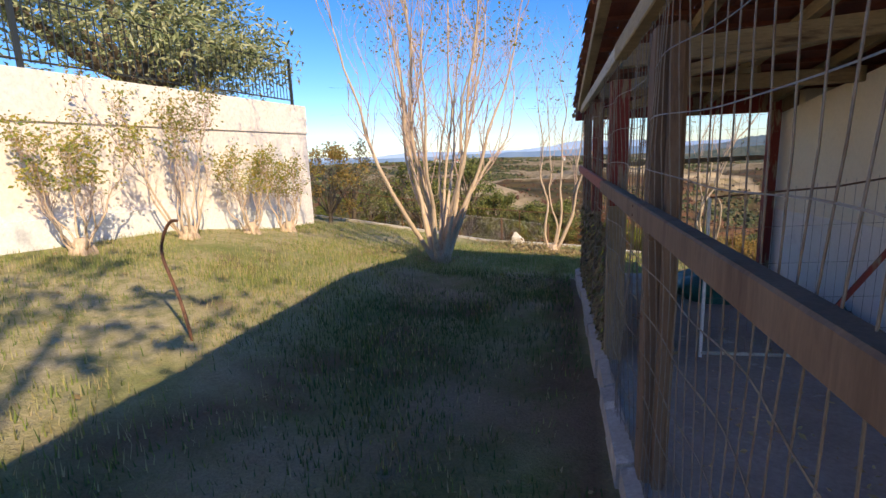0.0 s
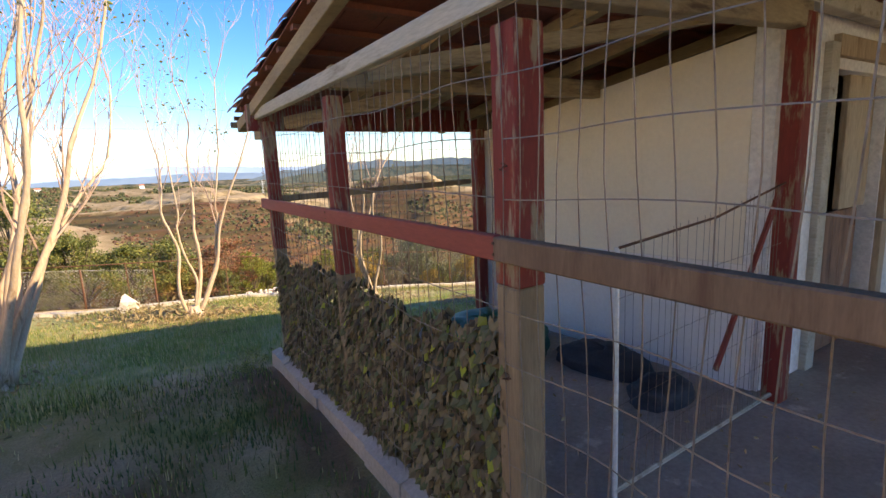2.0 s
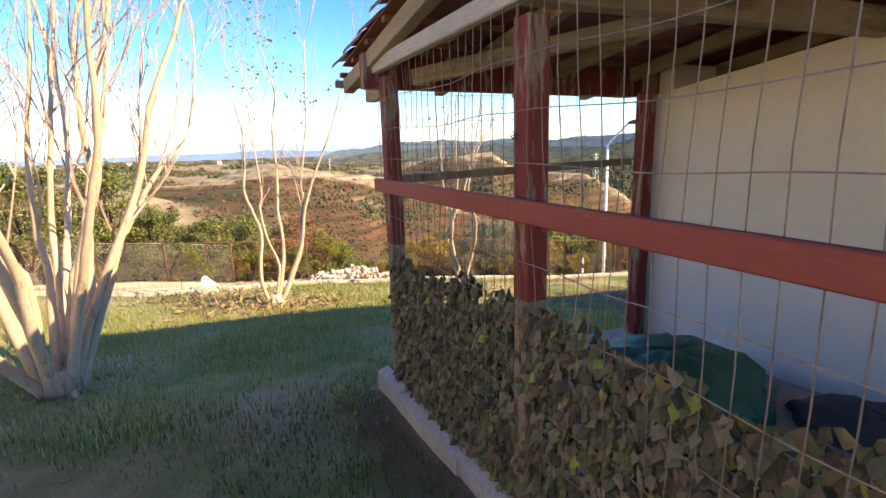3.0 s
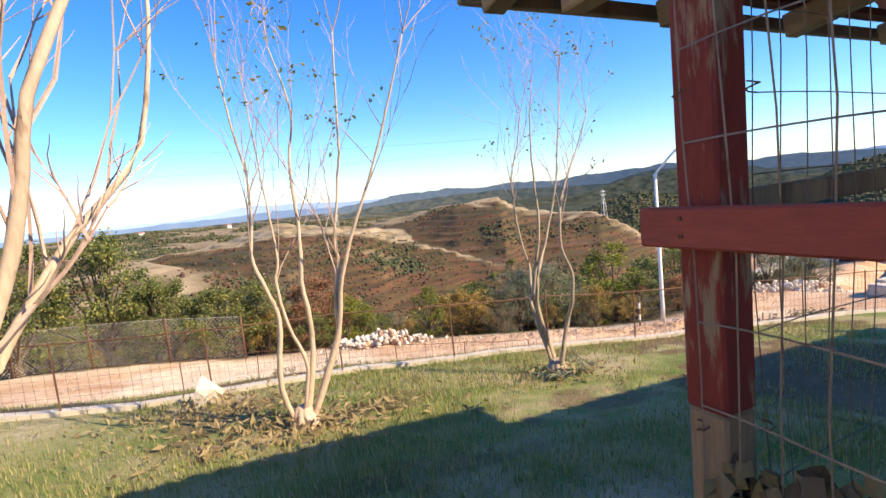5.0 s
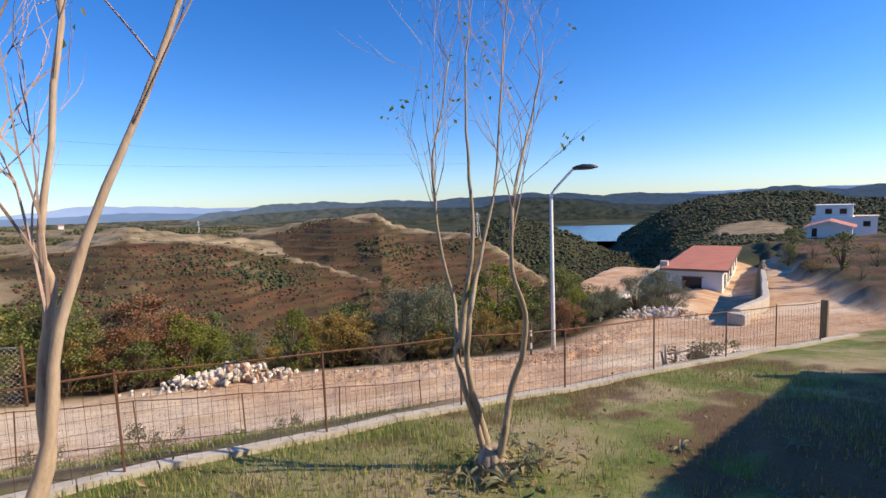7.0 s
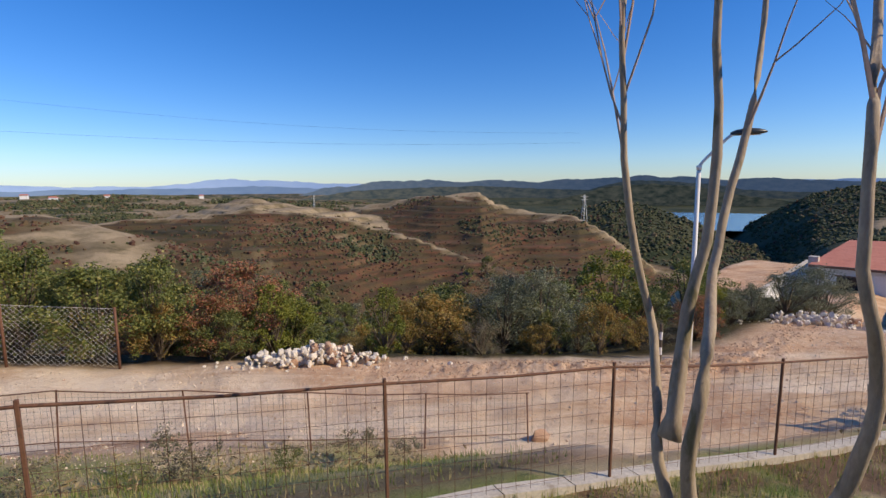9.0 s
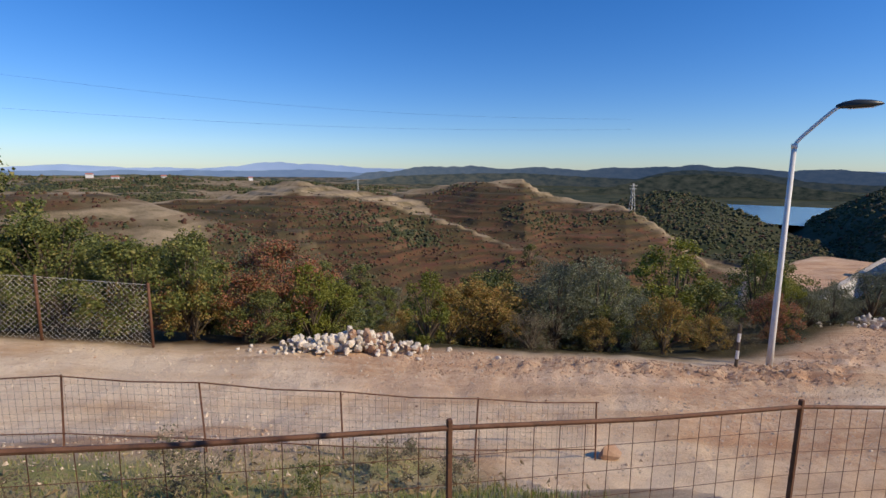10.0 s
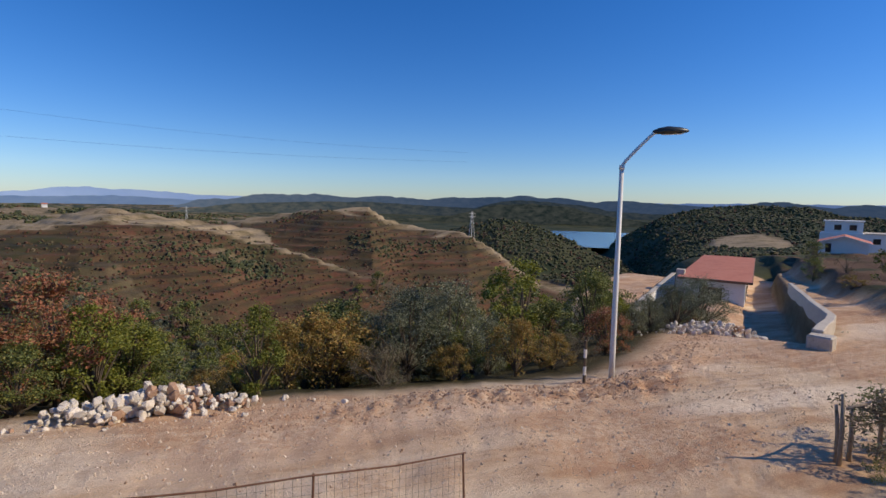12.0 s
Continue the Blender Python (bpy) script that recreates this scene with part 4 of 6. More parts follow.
def wire_panel(a, b, z0, z1, dx, dz, label, sag=0.01, r=0.0016, seed=1, ground=None):
    """Welded wire mesh between two posts; slightly bent wires."""
    rng = random.Random(seed)
    a, b = Vector(a), Vector(b)
    n = max(2, round((b - a).length / dx))
    side = (b - a).normalized().cross(Vector((0, 0, 1)))
    ph = [rng.uniform(0, 6.3) for _ in range(4)]

    def place(u, z):
        p = a.lerp(b, u)
        w = sag * (math.sin(7 * u + ph[0] + z * 2) + 0.6 * math.sin(17 * u + 5 * z + ph[1]))
        s = sag * 0.7 * math.sin(6 * z + 11 * u + ph[2])
        return Vector((p.x, p.y, 0)) + side * w + (b - a).normalized() * s + Vector((0, 0, z + sag * 0.6 * math.sin(9 * u + ph[3] + z * 3)))
    t = thing("wire_mesh", a, label, "wire fence", "wire mesh of the pen")
    g = Geo()
    for k in range(n + 1):
        u = k / n
        lo = ground(a.lerp(b, u)) if ground else z0
        g.tube([place(u, lo + (z1 - lo) * s / 8) - a for s in range(9)], r, 3, False)
    zs = [z1 - dz * k for k in range(int((z1 - z0) / dz) + 1)]
    for z in zs:
        g.tube([place(k / n, z) - a for k in range(n + 1)], r, 3, False)
    ob = part("netting", g, M["wire"], t)
    tagged(ob, kind="stuff")
    for u in (0.0, 1.0):
        for z in (0.5, 0.95, 1.6):
            p = place(u, z) - a
            part("tie_wire", Geo().tube([p + Vector((0.012 * math.cos(k * 1.3), 0.012 * math.sin(k * 1.3), 0.004 * k)) for k in range(7)], 0.0018, 4), M["rust"], t)
    return t


mx = FX - 0.053
for k in range(6):
    wire_panel((mx, POSTS[k + 1], 0), (mx, POSTS[k], 0), slab_z(POSTS[k]), 2.03, 0.075, 0.17, "sagging welded wire mesh across a bay", 0.014, 0.0021, k + 1)
wire_panel((0.5, 5.97, 0), (2.28, 5.9, 0), 0.12, 1.9, 0.075, 0.15, "welded wire mesh across the far end", 0.01, 0.0015, 21)


def pen_gate():
    t = thing("pen_gate", (1.0, 3.17, slab_z(3.17)), "wire partition with a red brace across the pen", "gate")
    d = Vector((1.36, 0.03, 0))
    part("bottom_bar", Geo().tube([(0, 0, 0.03), d + Vector((0, 0, 0.04))], 0.012, 6), M["grey_wood"], t, "pale bottom tube")
    part("upright", Geo().tube([(0, 0, 0), (0, 0.01, 1.05)], 0.011, 6), M["steel"], t, "thin pale upright")
    part("top_wire", Geo().tube([(0, 0, 1.05), d * 0.5 + Vector((0, 0, 1.10)), d + Vector((0, 0, 1.22))], 0.006, 5), M["rust"], t)
    part("brace", Geo().bar(d + Vector((-0.05, 0, 1.2)), d * 0.55 + Vector((0, 0, 0.35)), 0.018, 0.03), M["red_wood"], t, "red steel brace", bevel=0.002)
    g = Geo()
    for k in range(1, 26):
        p = d * (k / 26)
        g.tube([p + Vector((0, 0, 0.04)), p + Vector((0, 0.01 * math.sin(k), 1.05 + 0.17 * k / 26))], 0.0013, 3, False)
    for z in (0.2, 0.4, 0.62, 0.85):
        g.tube([(0, 0, z), d + Vector((0, 0, z + 0.05))], 0.0013, 3, False)
    part("netting", g, M["wire"], t)


pen_gate()


def leaf_screen():
    """Panels of artificial leaves tied to the inside of the wire."""
    for k in range(2):
        y0, y1 = POSTS[k + 1], POSTS[k]
        rng = random.Random(40 + k)
        t = thing("leaf_screen", (FX - 0.03, y0, slab_z(y0)), "brown and green artificial leaf screen tied to the wire", "screen", "leaf screens")
        g, n = Geo(), int(2700 * (y1 - y0))
        for _ in range(n):
            y = rng.uniform(0.02, y1 - y0 - 0.02)
            top = 0.83 + 0.03 * math.sin(5 * y + k) + 0.03 * math.sin(17 * y)
            z = rng.uniform(0.0, top) - 0.045 * y
            p = Vector((rng.uniform(-0.025, 0.03), y, z + 0.02))
            size = rng.uniform(0.034, 0.062)
            d = Vector((rng.gauss(-0.3, 0.3), rng.gauss(0, 0.5), -1.0 + rng.gauss(0, 0.3))).normalized()
            s = d.cross(Vector((-1, rng.gauss(0, 0.3), rng.gauss(0, 0.3)))).normalized()
            nn = s.cross(d)
            m = p + d * size * 0.45
            g.add([p, m + s * size * 0.42 - nn * size * 0.1, p + d * size, m - s * size * 0.42 - nn * size * 0.1, m + nn * size * 0.06], [(0, 1, 4), (1, 2, 4), (2, 3, 4), (3, 0, 4)])
        tagged(part("foliage", g, M["screen"], t), kind="stuff")
        lat = Geo()
        for j in range(7):
            lat.bar((0.045, 0.02, 0.08 + 0.11 * j), (0.045, y1 - y0 - 0.02, 0.08 + 0.11 * j - 0.065), 0.006, 0.012)
        part("lattice", lat, M["bark_dark"], t)


leaf_screen()


def heap(name, at, sx, sy, sz, mat, label, category, seed):
    """A soft heap of cloth or sacks with folds."""
    g, nu, nv = Geo(), 28, 12
    for j in range(nv + 1):
        for i in range(nu):
            a, e = 2 * math.pi * i / nu, (math.pi / 2) * j / nv
            k = 1 + 0.22 * noise.noise((2.2 * math.cos(a) + seed, 2.2 * math.sin(a), 2 * e)) + 0.1 * noise.noise((6 * math.cos(a), 6 * math.sin(a) + seed, 5 * e))
            g.v.append((sx * k * math.cos(e) * math.cos(a), sy * k * math.cos(e) * math.sin(a), sz * k * math.sin(e) ** 0.8))
    g.f = [(j * nu + i, j * nu + (i + 1) % nu, (j + 1) * nu + (i + 1) % nu, (j + 1) * nu + i) for j in range(nv) for i in range(nu)]
    t = thing(name, at, label, category)
    part("cloth", g, mat, t, smooth=True)
    return t


def slab_litter():
    """Straw, dust and broken leaves strewn over the slab."""
    rr = random.Random(23)
    g = Geo()
    for _ in range(900):
        x, y = FX + 0.15 + abs(rr.gauss(0, 1.3)), rr.uniform(-1.5, 5.6)
        if x < 2.3 or y < 3.2 and x < 6:
            g.leaf((x, y, slab_z(y) + 0.006), rr.uniform(0.015, 0.05), rr, 0.0, 0.5)
    tagged(part("litter", g, M["dry_leaf"]), "dry leaf litter strewn over the concrete slab", "litter", kind="stuff")


slab_litter()
heap("tarpaulin", (1.75, 5.0, slab_z(5.0)), 0.5, 0.5, 0.26, M["tarp"], "crumpled green tarpaulin over a heap on the slab", "tarpaulin", 1)
heap("sack", (2.12, 4.15, slab_z(4.15)), 0.24, 0.38, 0.13, M["bag"], "dark sack lying by the cream wall", "sack", 2)
heap("sack", (1.95, 3.6, slab_z(3.6)), 0.22, 0.16, 0.13, M["bag"], "dark blue-black sack by the partition", "sack", 3)

# ---- lawn trees ----
def stemmed_tree(at, stems, label, seed, side, extra=0, height=3.2, leaf_n=140, thick=0.05, bare=0.33, skin="bark"):
    """A many-stemmed tree: smooth pale stems, thin reddish twigs and a few yellow leaves at the top.
    stems: lists of (sideways, up); side: the sideways direction."""
    rng = random.Random(seed)
    t = thing("tree", at, label, "tree", "lawn trees")
    side = Vector((*side, 0)).normalized()
    away = Vector((-side.y, side.x, 0))
    lines = []
    for st in stems:
        lean = rng.uniform(-0.28, 0.28)
        lines.append([Vector(q) if len(q) == 3 else side * q[0] + away * (lean * max(q[1], 0) * 0.45) + Vector((0, 0, q[1])) for q in st])
    for k in range(extra):
        a = 2 * math.pi * (k + rng.random() * 0.6) / extra
        tilt = rng.uniform(0.12, 0.42)
        d = Vector((math.cos(a), math.sin(a), 0))
        h = height * rng.uniform(0.75, 1.05)
        pts, p = [], d * 0.08
        for i in range(8):
            pts.append(p + Vector((0, 0, h * i / 7 + 0.02)))
            p = p + d * (tilt * h / 7 * (1.5 if i < 3 else 0.75)) + Vector((rng.gauss(0, 0.035), rng.gauss(0, 0.035), 0))
        lines.append(pts)
    twigs, leaves = Geo(), Geo()

    def shoot(p, d, length, r, level):
        pts, q = [p], p
        n = 5
        for i in range(n):
            d = (d + Vector((rng.gauss(0, 0.13), rng.gauss(0, 0.13), 0.08))).normalized()
            q = q + d * length / n
            pts.append(q)
            if level < 2 and i > 0 and rng.random() < 0.75:
                b = (d + Vector((rng.gauss(0, 0.5), rng.gauss(0, 0.5), rng.gauss(0.15, 0.25)))).normalized()
                shoot(q, b, length * rng.uniform(0.45, 0.7), r * 0.6, level + 1)
        twigs.tube(pts, [r * (1 - 0.75 * i / n) for i in range(n + 1)], 3 if level else 4, False)
        if level and q.z > height * 0.72 and rng.random() < leaf_n / 400:
            for _ in range(rng.randint(2, 7)):
                leaves.leaf(q + Vector((rng.gauss(0, 0.05), rng.gauss(0, 0.05), rng.gauss(0, 0.05))), rng.uniform(0.03, 0.06), rng, 0.3)
    for line in lines:
        pts = spline(line, 4)
        pts = [p + Vector((0.012 * noise.noise(p * 5 + Vector((seed, 0, 0))), 0.012 * noise.noise(p * 5 + Vector((0, seed, 7))), 0)) for p in pts]
        n = len(pts)
        r0 = thick * rng.uniform(0.75, 1.1)
        rad = [max(0.005, r0 * (1 - 0.80 * (i / (n - 1)) ** 0.7)) * (1 + 0.14 * noise.noise((i * 0.7, seed, r0 * 100))) for i in range(n)]
        rad[0] *= 1.35
        part("stem", Geo().tube(pts, rad, 9), M[skin], t, smooth=True)
        for i in range(int(n * bare), n - 1):
            if rng.random() < 0.33:
                d = (pts[i + 1] - pts[i]).normalized()
                b = (d + Vector((rng.gauss(0, 0.4), rng.gauss(0, 0.4), 0.2))).normalized()
                shoot(pts[i], b, rng.uniform(0.5, 1.1) * height / 3.2, max(0.004, rad[i] * 0.45), 0)
        for _ in range(3):
            d = (pts[-1] - pts[-3]).normalized()
            shoot(pts[-1], (d + Vector((rng.gauss(0, 0.25), rng.gauss(0, 0.25), 0.2))).normalized(), rng.uniform(0.6, 1.0) * height / 3.2, rad[-1] * 0.8, 0)
    root = Geo()
    for k in range(9):
        a = 2 * math.pi * k / 9
        root.tube([(0.02 * math.cos(a), 0.02 * math.sin(a), 0.16), (0.09 * math.cos(a), 0.09 * math.sin(a), 0.04), (0.15 * math.cos(a), 0.15 * math.sin(a), -0.06)], [0.05, 0.045, 0.025], 6)
    part("root_flare", root, M[skin], t, smooth=True)
    tagged(part("fine_branching", twigs, M["twig"], t, "thin reddish twigs"), kind="stuff")
    if leaves.v:
        tagged(part("foliage", leaves, M["top_leaf"], t, "last yellow-green leaves"), kind="stuff")
    return t


A_STEMS = [[(-0.02, 0.0), (0.06, 0.84), (0.04, 1.24), (0.08, 1.73), (0.22, 2.6), (0.25, 3.6)], [(0.08, 0.0), (0.17, 0.73), (0.31, 1.13), (0.39, 1.53), (0.58, 2.1), (0.7, 3.3)],
           [(0.12, 0.0), (0.4, 0.69), (0.58, 1.1), (0.85, 1.51), (1.16, 1.9), (1.3, 2.6)], [(-0.08, 0.0), (-0.05, 0.78), (-0.16, 1.18), (-0.2, 2.2), (-0.3, 3.4)]]
B_STEMS = [[(-0.05, -0.02), (-0.16, 0.38), (-0.1, 0.99), (-0.18, 1.27), (-0.25, 1.55), (-0.22, 1.73), (-0.2, 2.21), (-0.26, 2.6), (-0.31, 3.1)],
           [(-0.01, -0.02), (0.07, 0.39), (0.08, 0.56), (-0.03, 0.92), (-0.08, 1.3), (-0.04, 1.49), (-0.06, 1.88), (-0.09, 2.32), (-0.12, 3.0)],
           [(0.0, -0.02), (0.11, 0.43), (0.16, 0.83), (0.14, 1.28), (0.17, 1.79), (0.17, 2.33), (0.24, 2.75), (0.13, 3.3)],
           [(0.03, -0.02), (0.23, 0.4), (0.37, 0.76), (0.37, 1.01), (0.44, 1.41), (0.42, 1.62), (0.53, 2.34), (0.57, 3.3)],
           [(0.04, -0.02), (0.2, 0.37), (0.35, 0.76), (0.45, 1.29), (0.58, 1.69), (0.75, 2.1), (0.96, 2.68), (1.15, 3.3)]]
C_STEMS = [[(0, 0.05, -0.02), (-0.05, 0.1, 0.3), (-0.12, 0.15, 0.6), (-0.13, 0.23, 0.9), (-0.03, 0.34, 1.2), (-0.07, 0.41, 1.5), (-0.11, 0.44, 1.9), (-0.11, 0.46, 2.3), (0.03, 0.53, 2.6), (0.18, 0.58, 3.1)],
           [(0.02, 0.03, -0.02), (0, 0.1, 0.3), (-0.08, 0.12, 0.6), (-0.12, 0.12, 0.9), (-0.07, 0.11, 1.2), (0.15, 0.25, 1.5), (0.3, 0.27, 1.9), (0.45, 0.33, 2.3), (0.6, 0.4, 3.0)],
           [(0, -0.03, -0.02), (0.03, -0.1, 0.3), (0.13, -0.08, 0.6), (0.14, -0.19, 0.9), (0.12, -0.23, 1.2), (0.02, -0.22, 1.5), (0.07, -0.18, 1.9), (0.31, -0.07, 2.3), (0.6, 0.1, 2.6), (0.9, 0.25, 3.0)],
           [(-0.11, 0.2, 0.9), (-0.02, 0.22, 1.3), (0.05, 0.2, 1.8), (0.05, 0.25, 2.5), (0.12, 0.3, 3.1)]]
stemmed_tree((-1.72, 7.3, ground_at(-1.72, 7.3)), A_STEMS, "leafless many-stemmed tree with pale bark on the lawn", 11, (0.95, 0.3), 13, 4.3, 240, 0.045)
stemmed_tree((0.04, 9.75, ground_at(0.04, 9.75)), B_STEMS, "slender five-stemmed bare tree with a ring of dry leaves", 12, (1.0, 0.02), 0, 3.3, 60, 0.034, 0.5)
stemmed_tree((2.90, 9.92, ground_at(2.90, 9.92)), C_STEMS, "bare multi-stemmed tree by the rusty fence", 13, (0.75, -0.66), 0, 3.2, 60, 0.034, 0.6, "bark_grey")

# ---- lawn fence ----
FENCE_X = (-6.9, -5.3, -3.8, -2.25, -0.75, 0.78, 2.31, 3.79, 5.33, 7.07, 8.88, 10.4, 12.0)


def lawn_fence():
    tops = []
    for k, x in enumerate(FENCE_X):
        y = float(fence_y(x))
        z = ground_at(x, y - 0.05)
        t = thing("fence_post", (x, y, z - 0.05), "thin rusted steel fence post", "fence post", "posts of the lawn fence")
        part("stake", Geo().bar((0, 0, 0), (0.01 * math.sin(k), 0, 0.87), 0.017, 0.017, (0, 1, 0)), M["rust"], t, bevel=0.002)
        tops.append(Vector((x, y, z + 0.79)))
    for k in range(len(tops) - 1):
        a, b = tops[k], tops[k + 1]
        t = thing("wire_fence", a, "rusted wire fence panel with a top bar", "wire fence", "panels of the lawn fence")
        d = b - a
        part("top_bar", Geo().tube([(0, 0, 0), d * 0.5 - Vector((0, 0, 0.012)), d], 0.009, 6), M["rust"], t)
        g, n = Geo(), round(d.length / 0.1)
        for i in range(1, n):
            p = d * (i / n)
            g.tube([p, p + Vector((0.006 * math.sin(i * 3), 0, -0.4)), p - Vector((0, 0, 0.79))], 0.0016, 3, False)
        for j in range(1, 8):
            g.tube([Vector((0, 0, -0.1 * j)), d * 0.5 + Vector((0, 0.01, -0.1 * j - 0.01)), d - Vector((0, 0, 0.1 * j))], 0.0014, 3, False)
        tagged(part("netting", g, M["rust"], t), kind="stuff")
    g = Geo()
    rng = random.Random(3)
    xs = [-8 + 0.5 * i for i in range(44)]
    for x0, x1 in zip(xs, xs[1:]):
        v = []
        for x in (x0, x1 - 0.01):
            y = float(fence_y(x)) + 0.02
            z = ground_at(x, y - 0.2)
            v += [(x, y - 0.07, z - 0.3), (x, y - 0.06, z + 0.035), (x, y + 0.06, z + 0.03), (x, y + 0.09, z - 0.9)]
        g.add(v, [(0, 1, 5, 4), (1, 2, 6, 5), (2, 3, 7, 6), (0, 3, 2, 1), (4, 5, 6, 7)])
    tagged(part("kerb", g, M["kerb"]), "pale concrete strip under the lawn fence", "kerb", kind="structure")


lawn_fence()


def low_fence():
    pts = [(-1.5, 16.4), (-0.1, 15.9), (1.25, 15.42), (2.59, 15.01), (4.03, 14.76), (5.64, 14.63)]
    tops = []
    for k, (x, y) in enumerate(pts):
        z = ground_at(x, y)
        t = thing("fence_post", (x, y, z - 0.03), "short rusted steel stake of the lower fence", "fence post", "posts of the lower fence")
        part("stake", Geo().bar((0, 0, 0), (0.04 * math.sin(k * 2.0), 0.02, 0.80), 0.017, 0.017, (0, 1, 0)), M["rust"], t, bevel=0.002)
        tops.append(Vector((x, y, z + 0.77)))
    for k, (a, b) in enumerate(zip(tops, tops[1:])):
        t = thing("wire_fence", a, "low rusted wire panel beside the earth road", "wire fence", "panels of the lower fence")
        d = b - a
        part("top_bar", Geo().tube([(0, 0, 0), d * 0.5 - Vector((0, 0, 0.025)), d], 0.008, 6), M["rust"], t)
        part("bottom_bar", Geo().tube([Vector((0, 0, -0.62)), d - Vector((0, 0, 0.62))], 0.007, 5), M["rust"], t)
        g, n = Geo(), round(d.length / 0.07)
        for i in range(1, n):
            p = d * (i / n)
            g.tube([p, p - Vector((0, 0, 0.72))], 0.0015, 3, False)
        for j in range(1, 9):
            g.tube([Vector((0, 0, -0.08 * j)), d - Vector((0, 0, 0.08 * j))], 0.0013, 3, False)
        tagged(part("netting", g, M["wire"], t), kind="stuff")


low_fence()

# ---- street lamp ----
def street_lamp(at):
    t = thing("street_lamp", at, "white steel street lamp with a bent arm and dark head", "street lamp")
    part("pole", Geo().tube([(0, 0, -0.1), (0, 0, 0.6), (-0.02, 0.0, 5.08)], [0.07, 0.066, 0.05], 14), M["steel"], t, smooth=True)
    part("base_plate", Geo().box(-0.16, -0.16, -0.02, 0.16, 0.16, 0.02), M["steel"], t, bevel=0.005)
    d = Vector((0.72, -0.70, 0)).normalized()
    arm = [Vector((-0.02, 0, 5.04)), Vector((-0.02, 0, 5.10)) + d * 0.09 + Vector((0, 0, 0.11)), Vector((-0.02, 0, 5.10)) + d * 0.60 + Vector((0, 0, 0.66)), Vector((0, 0, 5.84)) + d * 0.72]
    part("arm", Geo().tube(spline(arm, 3), 0.038, 10), M["steel"], t, smooth=True)
    part("collar", Geo().tube([(-0.02, 0, 5.0), (-0.02, 0, 5.1)], 0.06, 12), M["steel"], t, smooth=True)
    head, n = Geo(), 12
    o = Vector((0, 0, 5.84)) + d * 0.64
    s = Vector((-d.y, d.x, 0))
    prof = ((0.0, 0.05, 0.05, 0.03), (0.15, 0.12, 0.10, 0.04), (0.4, 0.17, 0.13, 0.05), (0.7, 0.15, 0.10, 0.05), (0.9, 0.08, 0.05, 0.03), (0.97, 0.01, 0.01, 0.01))
    for u, w, up, dn in [(p[0] * 0.82, *p[1:]) for p in prof]:
        for k in range(n):
            a = 2 * math.pi * k / n
            head.v.append(o + d * u + s * w * math.cos(a) + Vector((0, 0, (up if math.sin(a) > 0 else dn) * math.sin(a) + 0.05 * u)))
    head.f = [(i * n + k, i * n + (k + 1) % n, (i + 1) * n + (k + 1) % n, (i + 1) * n + k) for i in range(len(prof) - 1) for k in range(n)]
    part("head", head, M["lamp_dark"], t, "dark rounded lamp head", smooth=True)
    glass = Geo()
    glass.add([o + d * u + s * w + Vector((0, 0, -0.055 + 0.05 * u)) for u, w in ((0.2, -0.09), (0.2, 0.09), (0.66, 0.1), (0.66, -0.1))], [(0, 1, 2, 3)])
    part("lens", glass, M["white_paint"], t)


street_lamp((12.83, 17.32, ground_at(12.83, 17.32) - 0.1))
t = thing("marker_stake", (11.9, 17.45, ground_at(11.9, 17.45)), "dark striped wooden marker stake beside the road", "stake")
for k in range(5):
    part("band", Geo().tube([(0, 0, 0.2 * k - 0.02), (0.004, 0, 0.2 * k + 0.18)], 0.035, 8), M["bark_dark"] if k % 2 == 0 else M["white_paint"], t)

